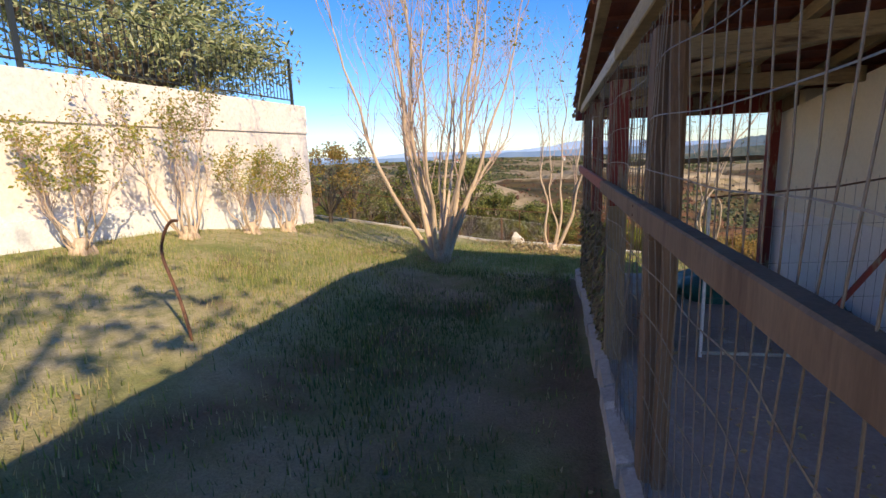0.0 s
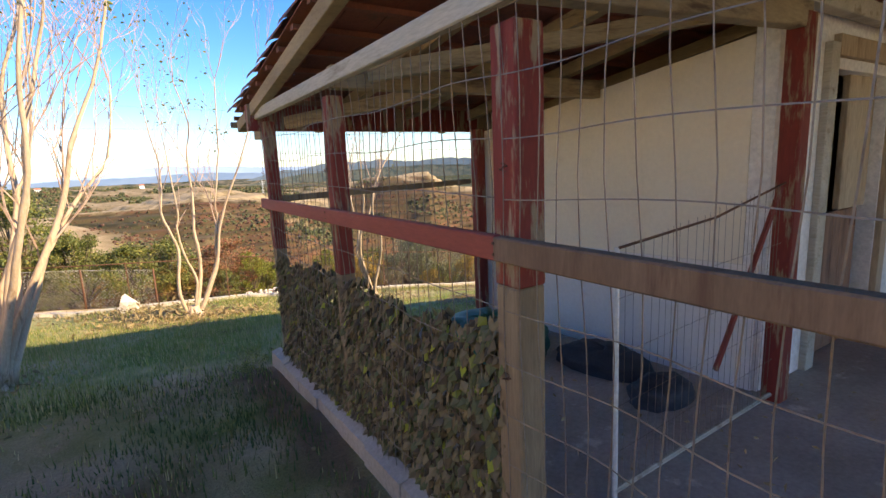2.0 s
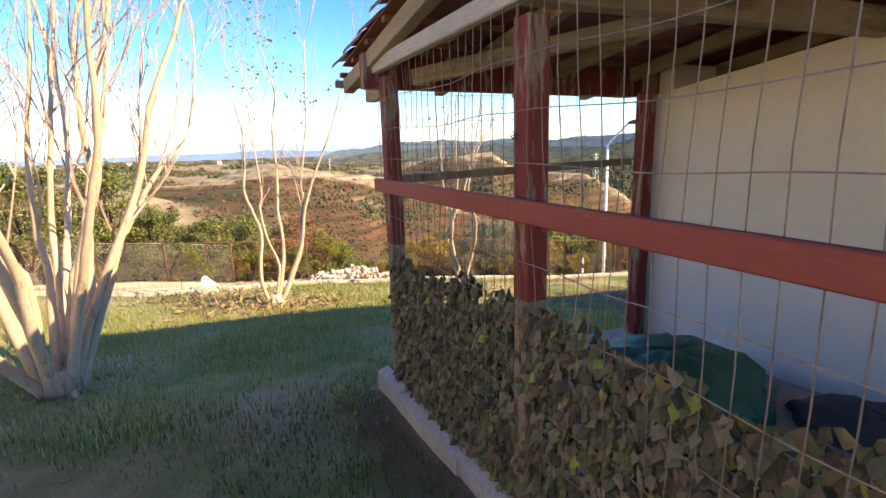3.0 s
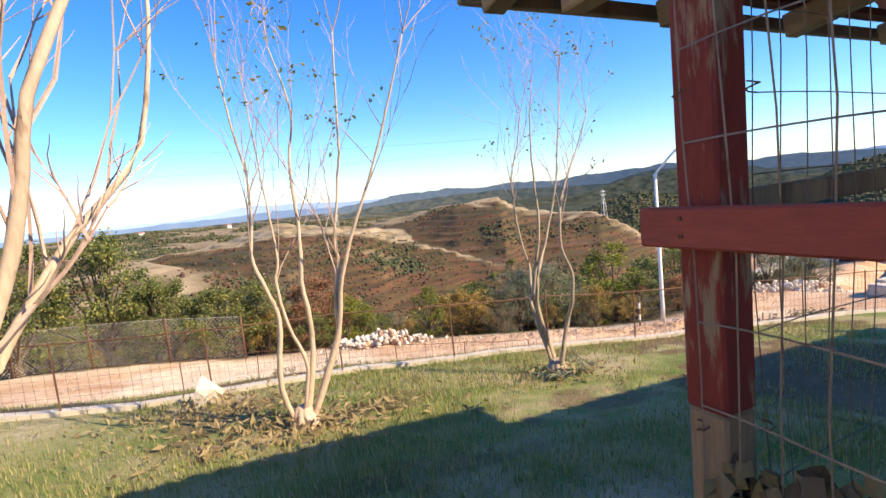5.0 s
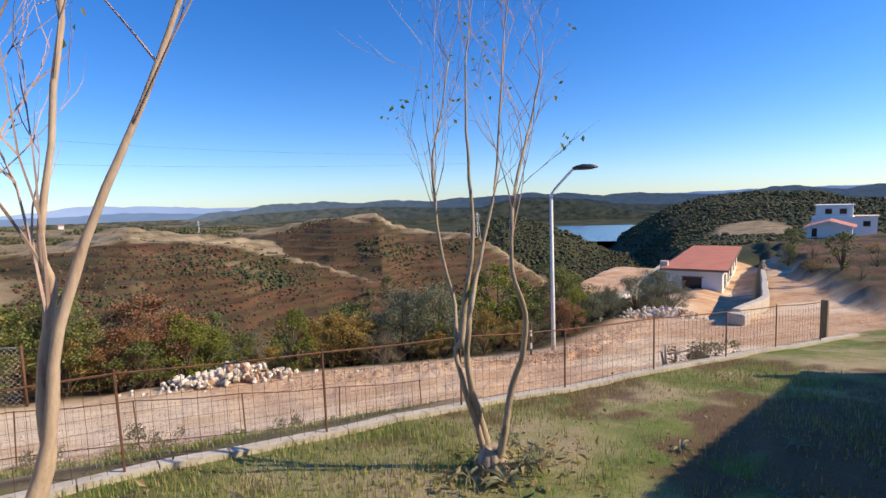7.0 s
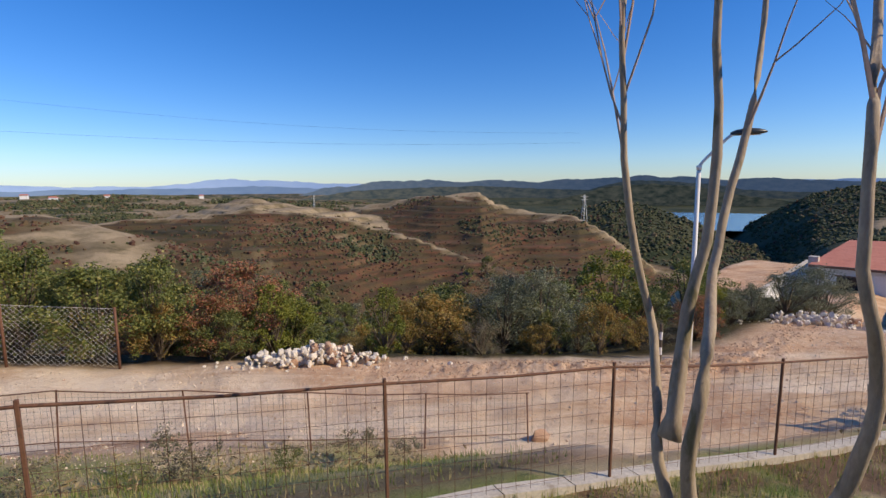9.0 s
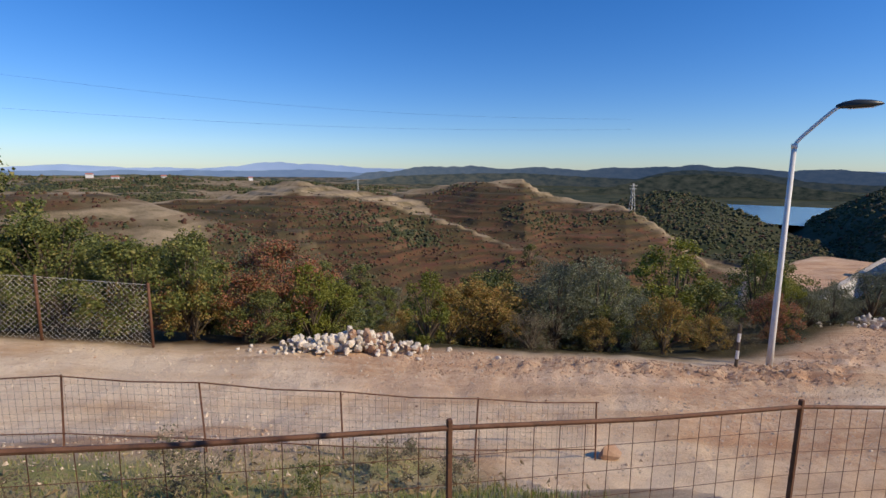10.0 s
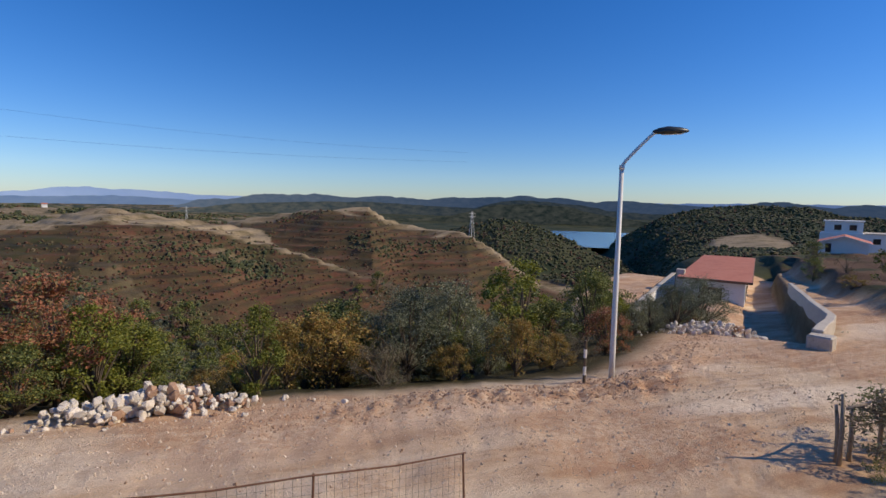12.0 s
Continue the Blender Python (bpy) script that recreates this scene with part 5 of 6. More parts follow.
# ---- house by the road ----
def long_house():
    a = Vector((49.0, 26.6, 0))
    w = Vector((0.953, 0.302, 0))
    u = Vector((-w.y, w.x, 0))
    L, W, zb, zt = 24.0, 4.8, -9.0, -5.7
    t = thing("house", (a.x, a.y, zb), "long white single-storey house with a red tiled roof", "house")
    P = lambda s, d, z: w * s + u * d + Vector((0, 0, z))

    def blk(s0, d0, z0, s1, d1, z1):
        g = Geo()
        return g.add([P(s, d, z) for z in (z0, z1) for s, d in ((s0, d0), (s1, d0), (s1, d1), (s0, d1))], [(3, 2, 1, 0), (4, 5, 6, 7), (0, 1, 5, 4), (1, 2, 6, 5), (2, 3, 7, 6), (3, 0, 4, 7)])
    h = zt - zb
    part("wall", blk(0, 0, 0, L, W, h), M["white_paint"], t)
    g = Geo()
    rise_z = 0.06
    ov = 0.5
    n = 90
    for d, zz in ((-ov, 0.0), (W / 2, rise_z), (W + ov, 0.0)):
        g.v += [P(-ov + (L + 2 * ov) * k / n, d, h + zz + 0.02 + 0.05 * (k % 2)) for k in range(n + 1)]
    g.f = [(r * (n + 1) + k, r * (n + 1) + k + 1, (r + 1) * (n + 1) + k + 1, (r + 1) * (n + 1) + k) for r in (0, 1) for k in range(n)]
    roof = part("roof", g, M["tile_red"], t)
    fas = Geo()
    fas.bar(P(-ov, -ov, h - 0.05), P(-ov, W + ov, h - 0.05), 0.08, 0.2).bar(P(-ov, -ov, h - 0.05), P(L + ov, -ov, h - 0.05), 0.08, 0.2)
    part("fascia", fas, M["door_wood"], roof)
    part("gable", Geo().add([P(-0.01, 0, h), P(-0.01, W, h), P(-0.01, W / 2, h + rise_z)], [(0, 1, 2)]), M["white_paint"], t)
    win = part("window", blk(-0.05, 1.7, 1.35, 0.02, 3.4, 2.5), M["glass_dark"], t, "dark window")
    part("window_frame", blk(-0.08, 1.55, 1.25, -0.03, 3.55, 1.35), M["door_wood"], win)
    part("lintel", blk(-0.08, 1.55, 2.5, -0.03, 3.55, 2.6), M["door_wood"], win)
    for k in range(5):
        s = 2.5 + 4.4 * k
        win = part("window", blk(s, -0.05, 1.3, s + 1.4, 0.02, 2.5), M["glass_dark"], t)
        part("window_sill", blk(s - 0.1, -0.1, 1.2, s + 1.5, 0.0, 1.3), M["kerb"], win)
    part("chimney", blk(1.2, W + 0.1, h - 1.5, 2.0, W + 0.8, h + 0.5), M["kerb"], t)
    return t


long_house()


def white_villa():
    """A gabled bungalow on the bank, and a flat-roofed white villa behind it, both facing the road."""
    turn = 11.0
    b = thing("bungalow", (88, 27.8, -6.5), "pale grey gabled bungalow with a red tiled roof", "house", turn=turn)
    b.scale = (0.62,) * 3
    part("wall", Geo().box(0, -4.2, -3, 12, 4.2, 4.2).add([(0, -4.2, 4.2), (0, 4.2, 4.2), (0, 0, 5.5), (12, -4.2, 4.2), (12, 4.2, 4.2), (12, 0, 5.5)], [(0, 2, 1), (3, 4, 5), (0, 3, 5, 2), (1, 2, 5, 4)]), M["steel"], b)
    for k in (-1, 1):
        slope = part("roof_slope", Geo().bar((6, k * 2.35, 4.97), (6, k * 4.9, 4.17), 13.2, 0.16).bar((6, 0, 5.7), (6, k * 2.35, 4.97), 13.2, 0.16), M["tile_red"], b, "red clay tiles")
        part("verge", Geo().bar((-0.65, 0, 5.66), (-0.65, k * 4.9, 4.12), 0.1, 0.22), M["white_paint"], slope)
    part("door", Geo().box(-0.06, 2.2, 2.0, 0.02, 3.2, 4.0), M["glass_dark"], b, "dark doorway")
    t = thing("villa", (112, 32.3, -7.3), "white flat-roofed two-storey villa behind the bungalow", "house", turn=turn)
    t.scale = (0.62,) * 3
    part("wall", Geo().box(0, -9, -4, 12, 6, 6.3), M["white_paint"], t)
    part("upper_storey", Geo().box(1, -3.6, 6.3, 11, 5, 9.6), M["white_paint"], t)
    part("roof", Geo().box(0.6, -4.0, 9.6, 11.4, 5.4, 9.85), M["white_paint"], t)
    part("side_roof", Geo().box(-0.4, -9.4, 6.3, 11, -4.1, 6.5), M["kerb"], t)
    for y, z in ((-2.2, 7.2), (1.2, 7.2), (-7.5, 3.6)):
        w = part("window", Geo().box(0.9 if z > 7 else -0.06, y, z, 1.05 if z > 7 else 0.02, y + 1.6, z + 1.5), M["glass_dark"], t)
        part("window_sill", Geo().box(0.8 if z > 7 else -0.14, y - 0.1, z - 0.12, 0.98 if z > 7 else 0.0, y + 1.7, z), M["kerb"], w)


white_villa()


def retaining_wall():
    xs = [22.4, 24.4, 26.5, 28.6, 31.5, 35.0, 39.0, 44.0, 50.0]
    pts = [(x, float(wall_y(x)) - 0.05 * math.sin(x)) for x in xs]
    o = Vector((*pts[0], ground_at(*pts[0])))
    t = thing("retaining_wall", o, "pale concrete retaining wall beside the earth road", "wall")
    for (x0, y0), (x1, y1) in zip(pts, pts[1:]):
        d = Vector((x1 - x0, y1 - y0, 0)).normalized()
        s = Vector((-d.y, d.x, 0)) * 0.17
        v = []
        for x, y in ((x0, y0), (x1, y1)):
            p = Vector((x, y, float(road_z(x, y - 1.5)))) - o
            v += [p - s + Vector((0, 0, -3)), p - s + Vector((0, 0, 0.5)), p + s + Vector((0, 0, 0.5)), p + s + Vector((0, 0, -3.6))]
        part("wall_section", Geo().add(v, [(0, 1, 5, 4), (1, 2, 6, 5), (2, 3, 7, 6), (0, 3, 2, 1), (4, 5, 6, 7)]), M["kerb"], t, bevel=0.03)
    e = Vector((22.0, 15.1, ground_at(22.0, 15.1))) - o
    part("end_block", Geo().box(e.x - 0.15, e.y - 0.1, e.z - 0.3, e.x + 0.5, e.y + 0.6, e.z + 0.42), M["kerb"], t, "rough broken end block", bevel=0.05)
    # the wall that holds the bed of red earth
    a, b = Vector((36.0, 29.6, -7.0)), Vector((58.0, 36.95, -7.0))
    t = thing("retaining_wall", a, "whitewashed wall below a raised bed of red earth", "wall")
    part("wall_face", Geo().bar((0, 0, -1.4), b - a + Vector((0, 0, -1.4)), 0.3, 3.0), M["white_paint"], t, bevel=0.02)
    part("coping", Geo().bar((0, 0, 0.14), b - a + Vector((0, 0, 0.14)), 0.42, 0.1), M["kerb"], t, bevel=0.02)


retaining_wall()

# ---- garden wall on the far side of the lawn ----
WDIR = Vector((0.094, 0.995, 0)).normalized()
WEND = Vector((-5.2, 9.9, 0))


def garden_wall():
    n = Vector((-WDIR.y, WDIR.x, 0))
    L = 22.0
    P = lambda s, d, z: WEND - WDIR * s + n * d + Vector((0, 0, z))

    def run(d0, d1, z0, z1, s0=0.0, s1=L):
        return Geo().add([P(s, d, z) for z in (z0, z1) for s, d in ((s0, d0), (s1, d0), (s1, d1), (s0, d1))], [(0, 1, 2, 3), (7, 6, 5, 4), (4, 5, 1, 0), (5, 6, 2, 1), (6, 7, 3, 2), (7, 4, 0, 3)])
    wall("wall_garden", run(0, 0.35, -1, 2.15), M["wall_plaster"], "tall sunlit peach plaster garden wall")
    wall("wall_coping", run(-0.03, 0.38, 2.15, 2.72), M["wall_plaster"], "slightly proud upper course of the garden wall")
    foot = Geo()
    for k in range(20):
        s0, s1 = 1.2 + k, 2.2 + k
        corner = lambda s, d, up: P(s, d, ground_at(P(s, -0.3, 0).x, P(s, -0.3, 0).y) + up)
        foot.add([corner(s, d, up) for up in (-0.6, 0.36) for s, d in ((s0, -0.12), (s1, -0.12), (s1, -0.003), (s0, -0.003))], [(0, 1, 2, 3), (7, 6, 5, 4), (4, 5, 1, 0), (5, 6, 2, 1), (6, 7, 3, 2), (7, 4, 0, 3)])
    wall("wall_footing", foot, M["white_paint"], "white painted footing of the garden wall")
    side = Geo()
    e = P(0, 0, 0)
    side.add([P(0, 0.35, -1), P(0, 12, -1), P(0, 12, 2.72), P(0, 0.35, 2.72), P(0.35, 0.35, -1), P(0.35, 12, -1), P(0.35, 12, 2.72), P(0.35, 0.35, 2.72)], [(0, 1, 2, 3), (7, 6, 5, 4), (3, 2, 6, 7)])
    wall("wall_return", side, M["wall_plaster"], "plaster return of the garden wall")
    terrace = Geo().add([P(0.35, 0.4, 2.6), P(L, 0.4, 2.6), P(L, 16, 2.6), P(0.35, 16, 2.6)], [(0, 1, 2, 3)])
    tagged(part("terrace", terrace, M["kerb"]), "raised terrace behind the garden wall", "terrace", kind="structure")
    f = thing("railing", P(0.2, 0.15, 2.72), "dark iron railing on the garden wall", "railing")
    o = P(0.2, 0.15, 2.72)
    for k in range(8):
        p = P(0.2 + 2.6 * k, 0.15, 2.72) - o
        part("railing_post", Geo().bar(p, p + Vector((0, 0, 0.95)), 0.05, 0.05, (0, 1, 0)), M["lamp_dark"], f)
    for z in (0.12, 0.85):
        part("railing_bar", Geo().tube([Vector((0, 0, z)), P(18.4, 0.15, 2.72 + z) - o], 0.014, 5), M["lamp_dark"], f)
    g = Geo()
    for k in range(170):
        p = P(0.25 + 0.107 * k, 0.15, 2.72) - o
        g.tube([p + Vector((0, 0, 0.1)), p + Vector((0, 0, 0.9))], 0.008, 4, False)
    tagged(part("rod_infill", g, M["lamp_dark"], f), kind="stuff")
    return P


WP = garden_wall()

# ---- shrubs and trees ----
def crown_geo(seed, radius, height, leaves, size, clumps, narrow=0.6, droop=0.1, low=0.15):
    """Leaves in uneven clumps, with gaps between them."""
    rng = random.Random(seed)
    g = Geo()
    cl = []
    for k in range(clumps):
        a, u = rng.uniform(0, 2 * math.pi), rng.random() ** 0.55
        z = height * (low + (1 - low) * rng.random() ** 0.8)
        w = math.sin(math.pi * min(1, max(0.08, (z / height - low * 0.6) / (1.05 - low * 0.6)))) ** 0.6
        cl.append((radius * u * w * math.cos(a), radius * u * w * math.sin(a), z, radius * rng.uniform(0.15, 0.28)))
    for _ in range(leaves):
        x, y, z, r = rng.choice(cl)
        d = Vector((rng.gauss(0, 1), rng.gauss(0, 1), rng.gauss(0, 0.8))).normalized() * r * rng.uniform(0.35, 1.0)
        g.leaf((x + d.x, y + d.y, max(0.02, z + d.z)), size * rng.uniform(0.6, 1.3), rng, droop, narrow)
    return g, cl


def shrub(kind_name, at, mat, label, category, seed, radius, height, leaves, size, clumps, narrow=0.6, group="", trunk=True, scale=1.0, turn=0.0, low=0.15, wood=1.0):
    t = thing(kind_name, at, label, category, group, turn=turn)
    g, cl = crown_geo(seed, radius, height, leaves, size, clumps, narrow, low=low)
    rng = random.Random(seed + 99)
    w = Geo()
    if trunk:
        w.tube([(0, 0, -0.3), (0.02, 0.01, height * 0.2), (0.03, 0.05, height * 0.45)], [0.035 * height * wood, 0.028 * height * wood, 0.015 * height * wood], 7)
    for x, y, z, r in cl[::2] if trunk else cl[:1]:
        w.tube([(0, 0, height * 0.1), (x * 0.5 + rng.gauss(0, 0.05), y * 0.5, z * 0.6 + height * 0.02), (x, y, z)], [0.014 * height * wood, 0.008 * height * wood, 0.003 * height * wood], 4, False)
    part("trunk", w, M["bark_dark"], t)
    tagged(part("crown", g, M[mat], t, smooth=False), kind="stuff")
    t.scale = (scale,) * 3
    return t


PROTO = (
    ("oak", "green broad-leaved tree on the slope below the road", "tree", 1, 1.9, 4.2, 5600, 0.12, 66, 0.7),
    ("olive", "grey-green olive tree below the road", "tree", 2, 1.7, 3.4, 6200, 0.12, 56, 0.3),
    ("amber", "amber autumn shrub below the road", "shrub", 3, 1.3, 2.4, 4300, 0.09, 46, 0.6),
    ("russet", "russet autumn shrub below the road", "shrub", 4, 1.4, 2.8, 4300, 0.09, 46, 0.6),
    ("lime_leaf", "yellow-green young tree below the road", "tree", 5, 1.2, 3.6, 4300, 0.105, 44, 0.65),
    ("grey_brush", "grey-brown leafless brush below the road", "shrub", 6, 1.3, 2.2, 4000, 0.082, 44, 0.25),
)
proto = {}


def grow(kind, x, y, s, turn, sink=0.0, lite=False):
    mat, label, cat, seed, rad, hgt, n, size, cl, nar = next(p for p in PROTO if p[0] == kind)
    z = ground_at(x, y) - sink
    if lite:
        n, size, cl, kind, seed = n // 5, size * 1.9, cl // 2, kind + "_far", seed + 20
    if kind not in proto:
        proto[kind] = shrub(cat, (x, y, z), mat, label, cat, seed, rad, hgt, n, size, cl, nar, "slope planting", scale=s, turn=turn)
        return
    made = copy_thing(proto[kind], pose(x, y, z, 0, 0, turn))
    made.scale = (s, s, s * (0.9 + 0.2 * math.sin(turn)))


rngs = random.Random(77)
# kinds along the valley side of the road, from west to east, as (from x, to x, kinds)
BELTS = ((-16, -3, ("oak", "grey_brush", "grey_brush", "grey_brush", "lime_leaf", "amber")), (-3, 1.5, ("russet", "russet", "amber", "oak")), (1.5, 6.0, ("oak", "grey_brush", "lime_leaf", "oak", "amber")),
         (6.0, 9.0, ("amber", "amber", "grey_brush", "oak")), (9, 13.5, ("olive", "olive", "grey_brush", "oak", "lime_leaf", "amber")), (13.5, 19, ("grey_brush", "lime_leaf", "oak", "russet")), (19, 34, ("olive", "oak", "grey_brush")))
for x0, x1, kinds in BELTS:
    for depth in range(6):
        k = int((x1 - x0) / 1.45) + 1
        for i in range(k):
            x = x0 + (x1 - x0) * (i + rngs.random()) / k
            off = 1.6 + depth * 2.6 + rngs.uniform(-0.8, 0.8)
            if x > 19 and depth > 3:
                continue
            kind = rngs.choice(kinds if depth < 4 else kinds + ("oak", "oak", "lime_leaf"))
            grow(kind, x + off * 0.22 * (1 if x > 5 else 0.2), float(edge_y(x)) + off, rngs.uniform(0.36, 0.66) + 0.045 * depth, rngs.uniform(0, 360), 0.1, depth > 2)

# woods running down into the valley
for _ in range(330):
    b = rngs.uniform(-14, 61)
    r = rngs.uniform(38, 78) if b < 28 else rngs.uniform(36, 130)
    x, y = r * math.sin(math.radians(b)), r * math.cos(math.radians(b))
    if y < float(edge_y(x)) + 15 or (x > 30 and y < 0.55 * x + 16):
        continue
    kind = rngs.choice(("oak", "oak", "grey_brush", "olive", "amber", "lime_leaf") if b < 28 else ("oak", "oak", "oak", "olive", "lime_leaf"))
    grow(kind, x, y, rngs.uniform(0.55, 1.05) * (1.0 if b < 28 else 1.35), rngs.uniform(0, 360), 0.2, True)

# named trees close to the road
grow("oak", -4.2, 24.2, 0.9, 20)
grow("oak", -6.4, 23.8, 0.92, 120)
grow("oak", -2.9, 24.6, 0.85, 250)
grow("oak", -0.7, 22.9, 0.75, 200)
grow("russet", 1.6, 22.6, 0.8, 30)
grow("russet", 2.6, 23.2, 0.95, 160)
grow("russet", 3.4, 24.6, 0.8, 260)
grow("russet", 2.0, 25.2, 0.85, 90)
grow("amber", 7.6, 21.6, 0.9, 50)
grow("amber", 8.3, 22.4, 1.0, 200)
grow("olive", 10.2, 21.9, 1.0, 300)
grow("olive", 9.4, 20.9, 0.66, 40)
grow("olive", 10.9, 21.0, 0.7, 190)
grow("olive", 24.6, 21.2, 0.85, 80)
grow("olive", 27.0, 21.4, 1.0, 10)
grow("olive", 29.2, 21.8, 0.85, 150)
for k, (x, y) in enumerate(((38, 14.5), (43, 16.5), (46, 19), (52, 20.5), (58, 24), (36, 11.5), (48, 15.5), (64, 25.5), (55, 17))):
    grow(("grey_brush", "oak", "amber")[k % 3], x, y, 0.55 + 0.05 * (k % 4), 40 * k, 0.1, True)
grow("lime_leaf", 16.0, 23.0, 1.15, 0)


def scatter_scrub():
    """Scrub on the hills, rows of bushes along the terraces included."""
    rng = np.random.default_rng(4)
    n = 175000
    r = 60 * np.exp(rng.random(n) ** 1.15 * math.log(620 / 60))
    b = np.radians(rng.uniform(-42, 84, n))
    x, y = r * np.sin(b), r * np.cos(b)
    z, masks = land(x, y)
    deg = np.degrees(b)
    row = np.where((deg < 34) & (r < 185), z / 1.2, z / 1.9) % 1.0
    thicket = np.exp(-(((deg - 14) / 9) ** 2 + ((r - 147) / 17) ** 2)) + 0.8 * rise(0.15, 0.3, value_noise(x * 0.045, y * 0.045, 33))
    keep = (rng.random(n) < 0.05 + 0.5 * ((row > 0.3) & (row < 0.62)) * (r < 330) + masks["wood"] * np.clip(0.55 + 1.6 * value_noise(x * 0.03, y * 0.03, 34), 0.1, 1) + 0.45 * thicket) & (masks["tan"] < 0.2 + 0.4 * rng.random(n)) & (masks["road"] < 0.2) & (z > -30.5)
    keep &= ~((deg > 58) & (r < 120)) & (y > edge_y(x) + 14)
    pieces = {"scrub": Geo(), "heather": Geo()}
    rr = random.Random(8)
    for px, py, pz, pr, wd, th in zip(x[keep], y[keep], z[keep], r[keep], masks["wood"][keep], thicket[keep]):
        g = pieces["scrub" if rr.random() < 0.12 + 0.8 * wd + 0.7 * th or pr > 560 else "heather"]
        s = (0.42 + 0.0022 * pr) * rr.uniform(0.45, 1.0) * rr.uniform(0.7, 1.5) * (0.75 + 0.6 * wd + 0.5 * th)
        # a small uneven dome
        n, turn, hi = (5 if pr < 260 else 4), rr.uniform(0, 6.3), s * rr.uniform(0.55, 0.95)
        v = []
        for ring, (w, up) in enumerate(((0.62, -0.12), (0.58 * rr.uniform(0.7, 1.1), 0.6))):
            for k in range(n):
                a, q = turn + 6.283 * (k + 0.4 * ring) / n, s * w * rr.uniform(0.7, 1.25)
                v.append((px + q * math.cos(a), py + q * math.sin(a), pz + hi * up * rr.uniform(0.85, 1.15)))
        v.append((px + 0.2 * s * rr.gauss(0, 1), py + 0.2 * s * rr.gauss(0, 1), pz + hi))
        g.add(v, [f for k in range(n) for f in ((k, (k + 1) % n, n + (k + 1) % n, n + k), (n + k, n + (k + 1) % n, 2 * n))])
    tagged(part("hill_bushes", pieces["scrub"], M["scrub"]), "green scrub bushes scattered over the hills", "bushes", kind="stuff")
    tagged(part("hill_heather", pieces["heather"], M["heather"]), "brown dry scrub on the terraced hills", "bushes", kind="stuff")


scatter_scrub()

# trees by the garden wall
pine = thing("pine_tree", WP(2.5, 1.6, 2.2), "large dark umbrella pine behind the garden wall", "tree")
g = Geo()
rp = random.Random(31)
w = Geo()
for lx, ly, lz in ((-2.2, 0.4, 1.9), (-1.2, -0.7, 1.4), (0.8, 1.2, 2.2), (1.7, -0.5, 1.5), (2.5, 0.5, 1.7), (0.2, -0.4, 2.7), (-3.0, -0.2, 2.1), (0.4, -0.9, 1.5), (1.4, 0.4, 2.9), (-1.5, 1.0, 2.9), (2.2, 1.2, 2.5), (-0.6, 0.2, 3.4)):
    c = WDIR * lx + Vector((-WDIR.y, WDIR.x, 0)) * ly + Vector((0, 0, lz))
    w.tube(spline([(0, 0, 0.8), c * 0.45 + Vector((0, 0, 0.3)), c], 3), [0.14, 0.13, 0.11, 0.09, 0.07, 0.05, 0.03], 6)
    for _ in range(1700):
        d = Vector((rp.gauss(0, 1), rp.gauss(0, 1), rp.gauss(0, 0.55))).normalized() * rp.uniform(0.35, 1.15)
        g.leaf(c + Vector((d.x * 1.25, d.y * 1.25, d.z)), rp.uniform(0.08, 0.17), rp, -0.1, 0.35)
w.tube([(0, 0, -0.2), (0.1, 0, 0.6), (0.1, 0.1, 1.4)], [0.24, 0.2, 0.16], 9)
part("trunk", w, M["bark_dark"], pine, smooth=True)
tagged(part("crown", g, M["pine"], pine), kind="stuff")
for s, d, sc, kind, seed in ((1.8, 0.9, 0.5, "olive", 50), (6.4, 0.9, 0.55, "lime_leaf", 51), (9.0, 1.0, 0.6, "oak", 52)):
    p = WP(s, d, 2.6)
    shrub("shrub", p, kind, "clipped shrub behind the railing", "shrub", seed, 1.4, 2.0, 2600, 0.10, 26, scale=sc)
for s, h, seed in ((5.6, 1.05, 60), (4.1, 1.5, 61), (2.8, 0.95, 62), (1.8, 0.95, 63)):
    p = WP(s, -0.6, 0)
    stemmed_tree((p.x, p.y, ground_at(p.x, p.y)), [], "small bare ornamental tree by the garden wall", seed, (1, 0), 9, h, 170, 0.02)
for s, kind, sc in ((-1.2, "amber", 0.75), (-2.4, "grey_brush", 0.85), (-3.4, "oak", 0.5)):
    p = WP(s, 0.3, 0)
    shrub("shrub", (p.x, p.y, ground_at(p.x, p.y)), kind, "autumn shrub at the end of the garden wall", "shrub", 70 + int(sc * 100), 1.4, 2.4, 2600, 0.09, 26, scale=sc)

# a tall broad-leaved tree east of the pen, whose shade dapples roof and lawn
shrub("tree", (3.2, -5.2, ground_at(3.2, -5.2)), "oak", "tall leafy tree standing behind the pen", "tree", 90, 3.0, 8.6, 1000, 0.2, 120, 0.7, low=0.34, wood=0.4)

# ---- stones ----
def stone_geo(seed, s=(1, 1, 1)):
    bm = bmesh.new()
    rng = random.Random(seed)
    for _ in range(17):
        d = Vector((rng.gauss(0, 1), rng.gauss(0, 1), rng.gauss(0, 1))).normalized() * rng.uniform(0.8, 1.2)
        bm.verts.new((d.x * s[0], d.y * s[1], d.z * s[2]))
    hull = bmesh.ops.convex_hull(bm, input=list(bm.verts))
    bmesh.ops.delete(bm, geom=[e for e in hull["geom_interior"] if isinstance(e, bmesh.types.BMVert)], context="VERTS")
    g = Geo()
    bm.verts.index_update()
    g.add([v.co for v in bm.verts], [[v.index for v in f.verts] for f in bm.faces])
    bm.free()
    return g


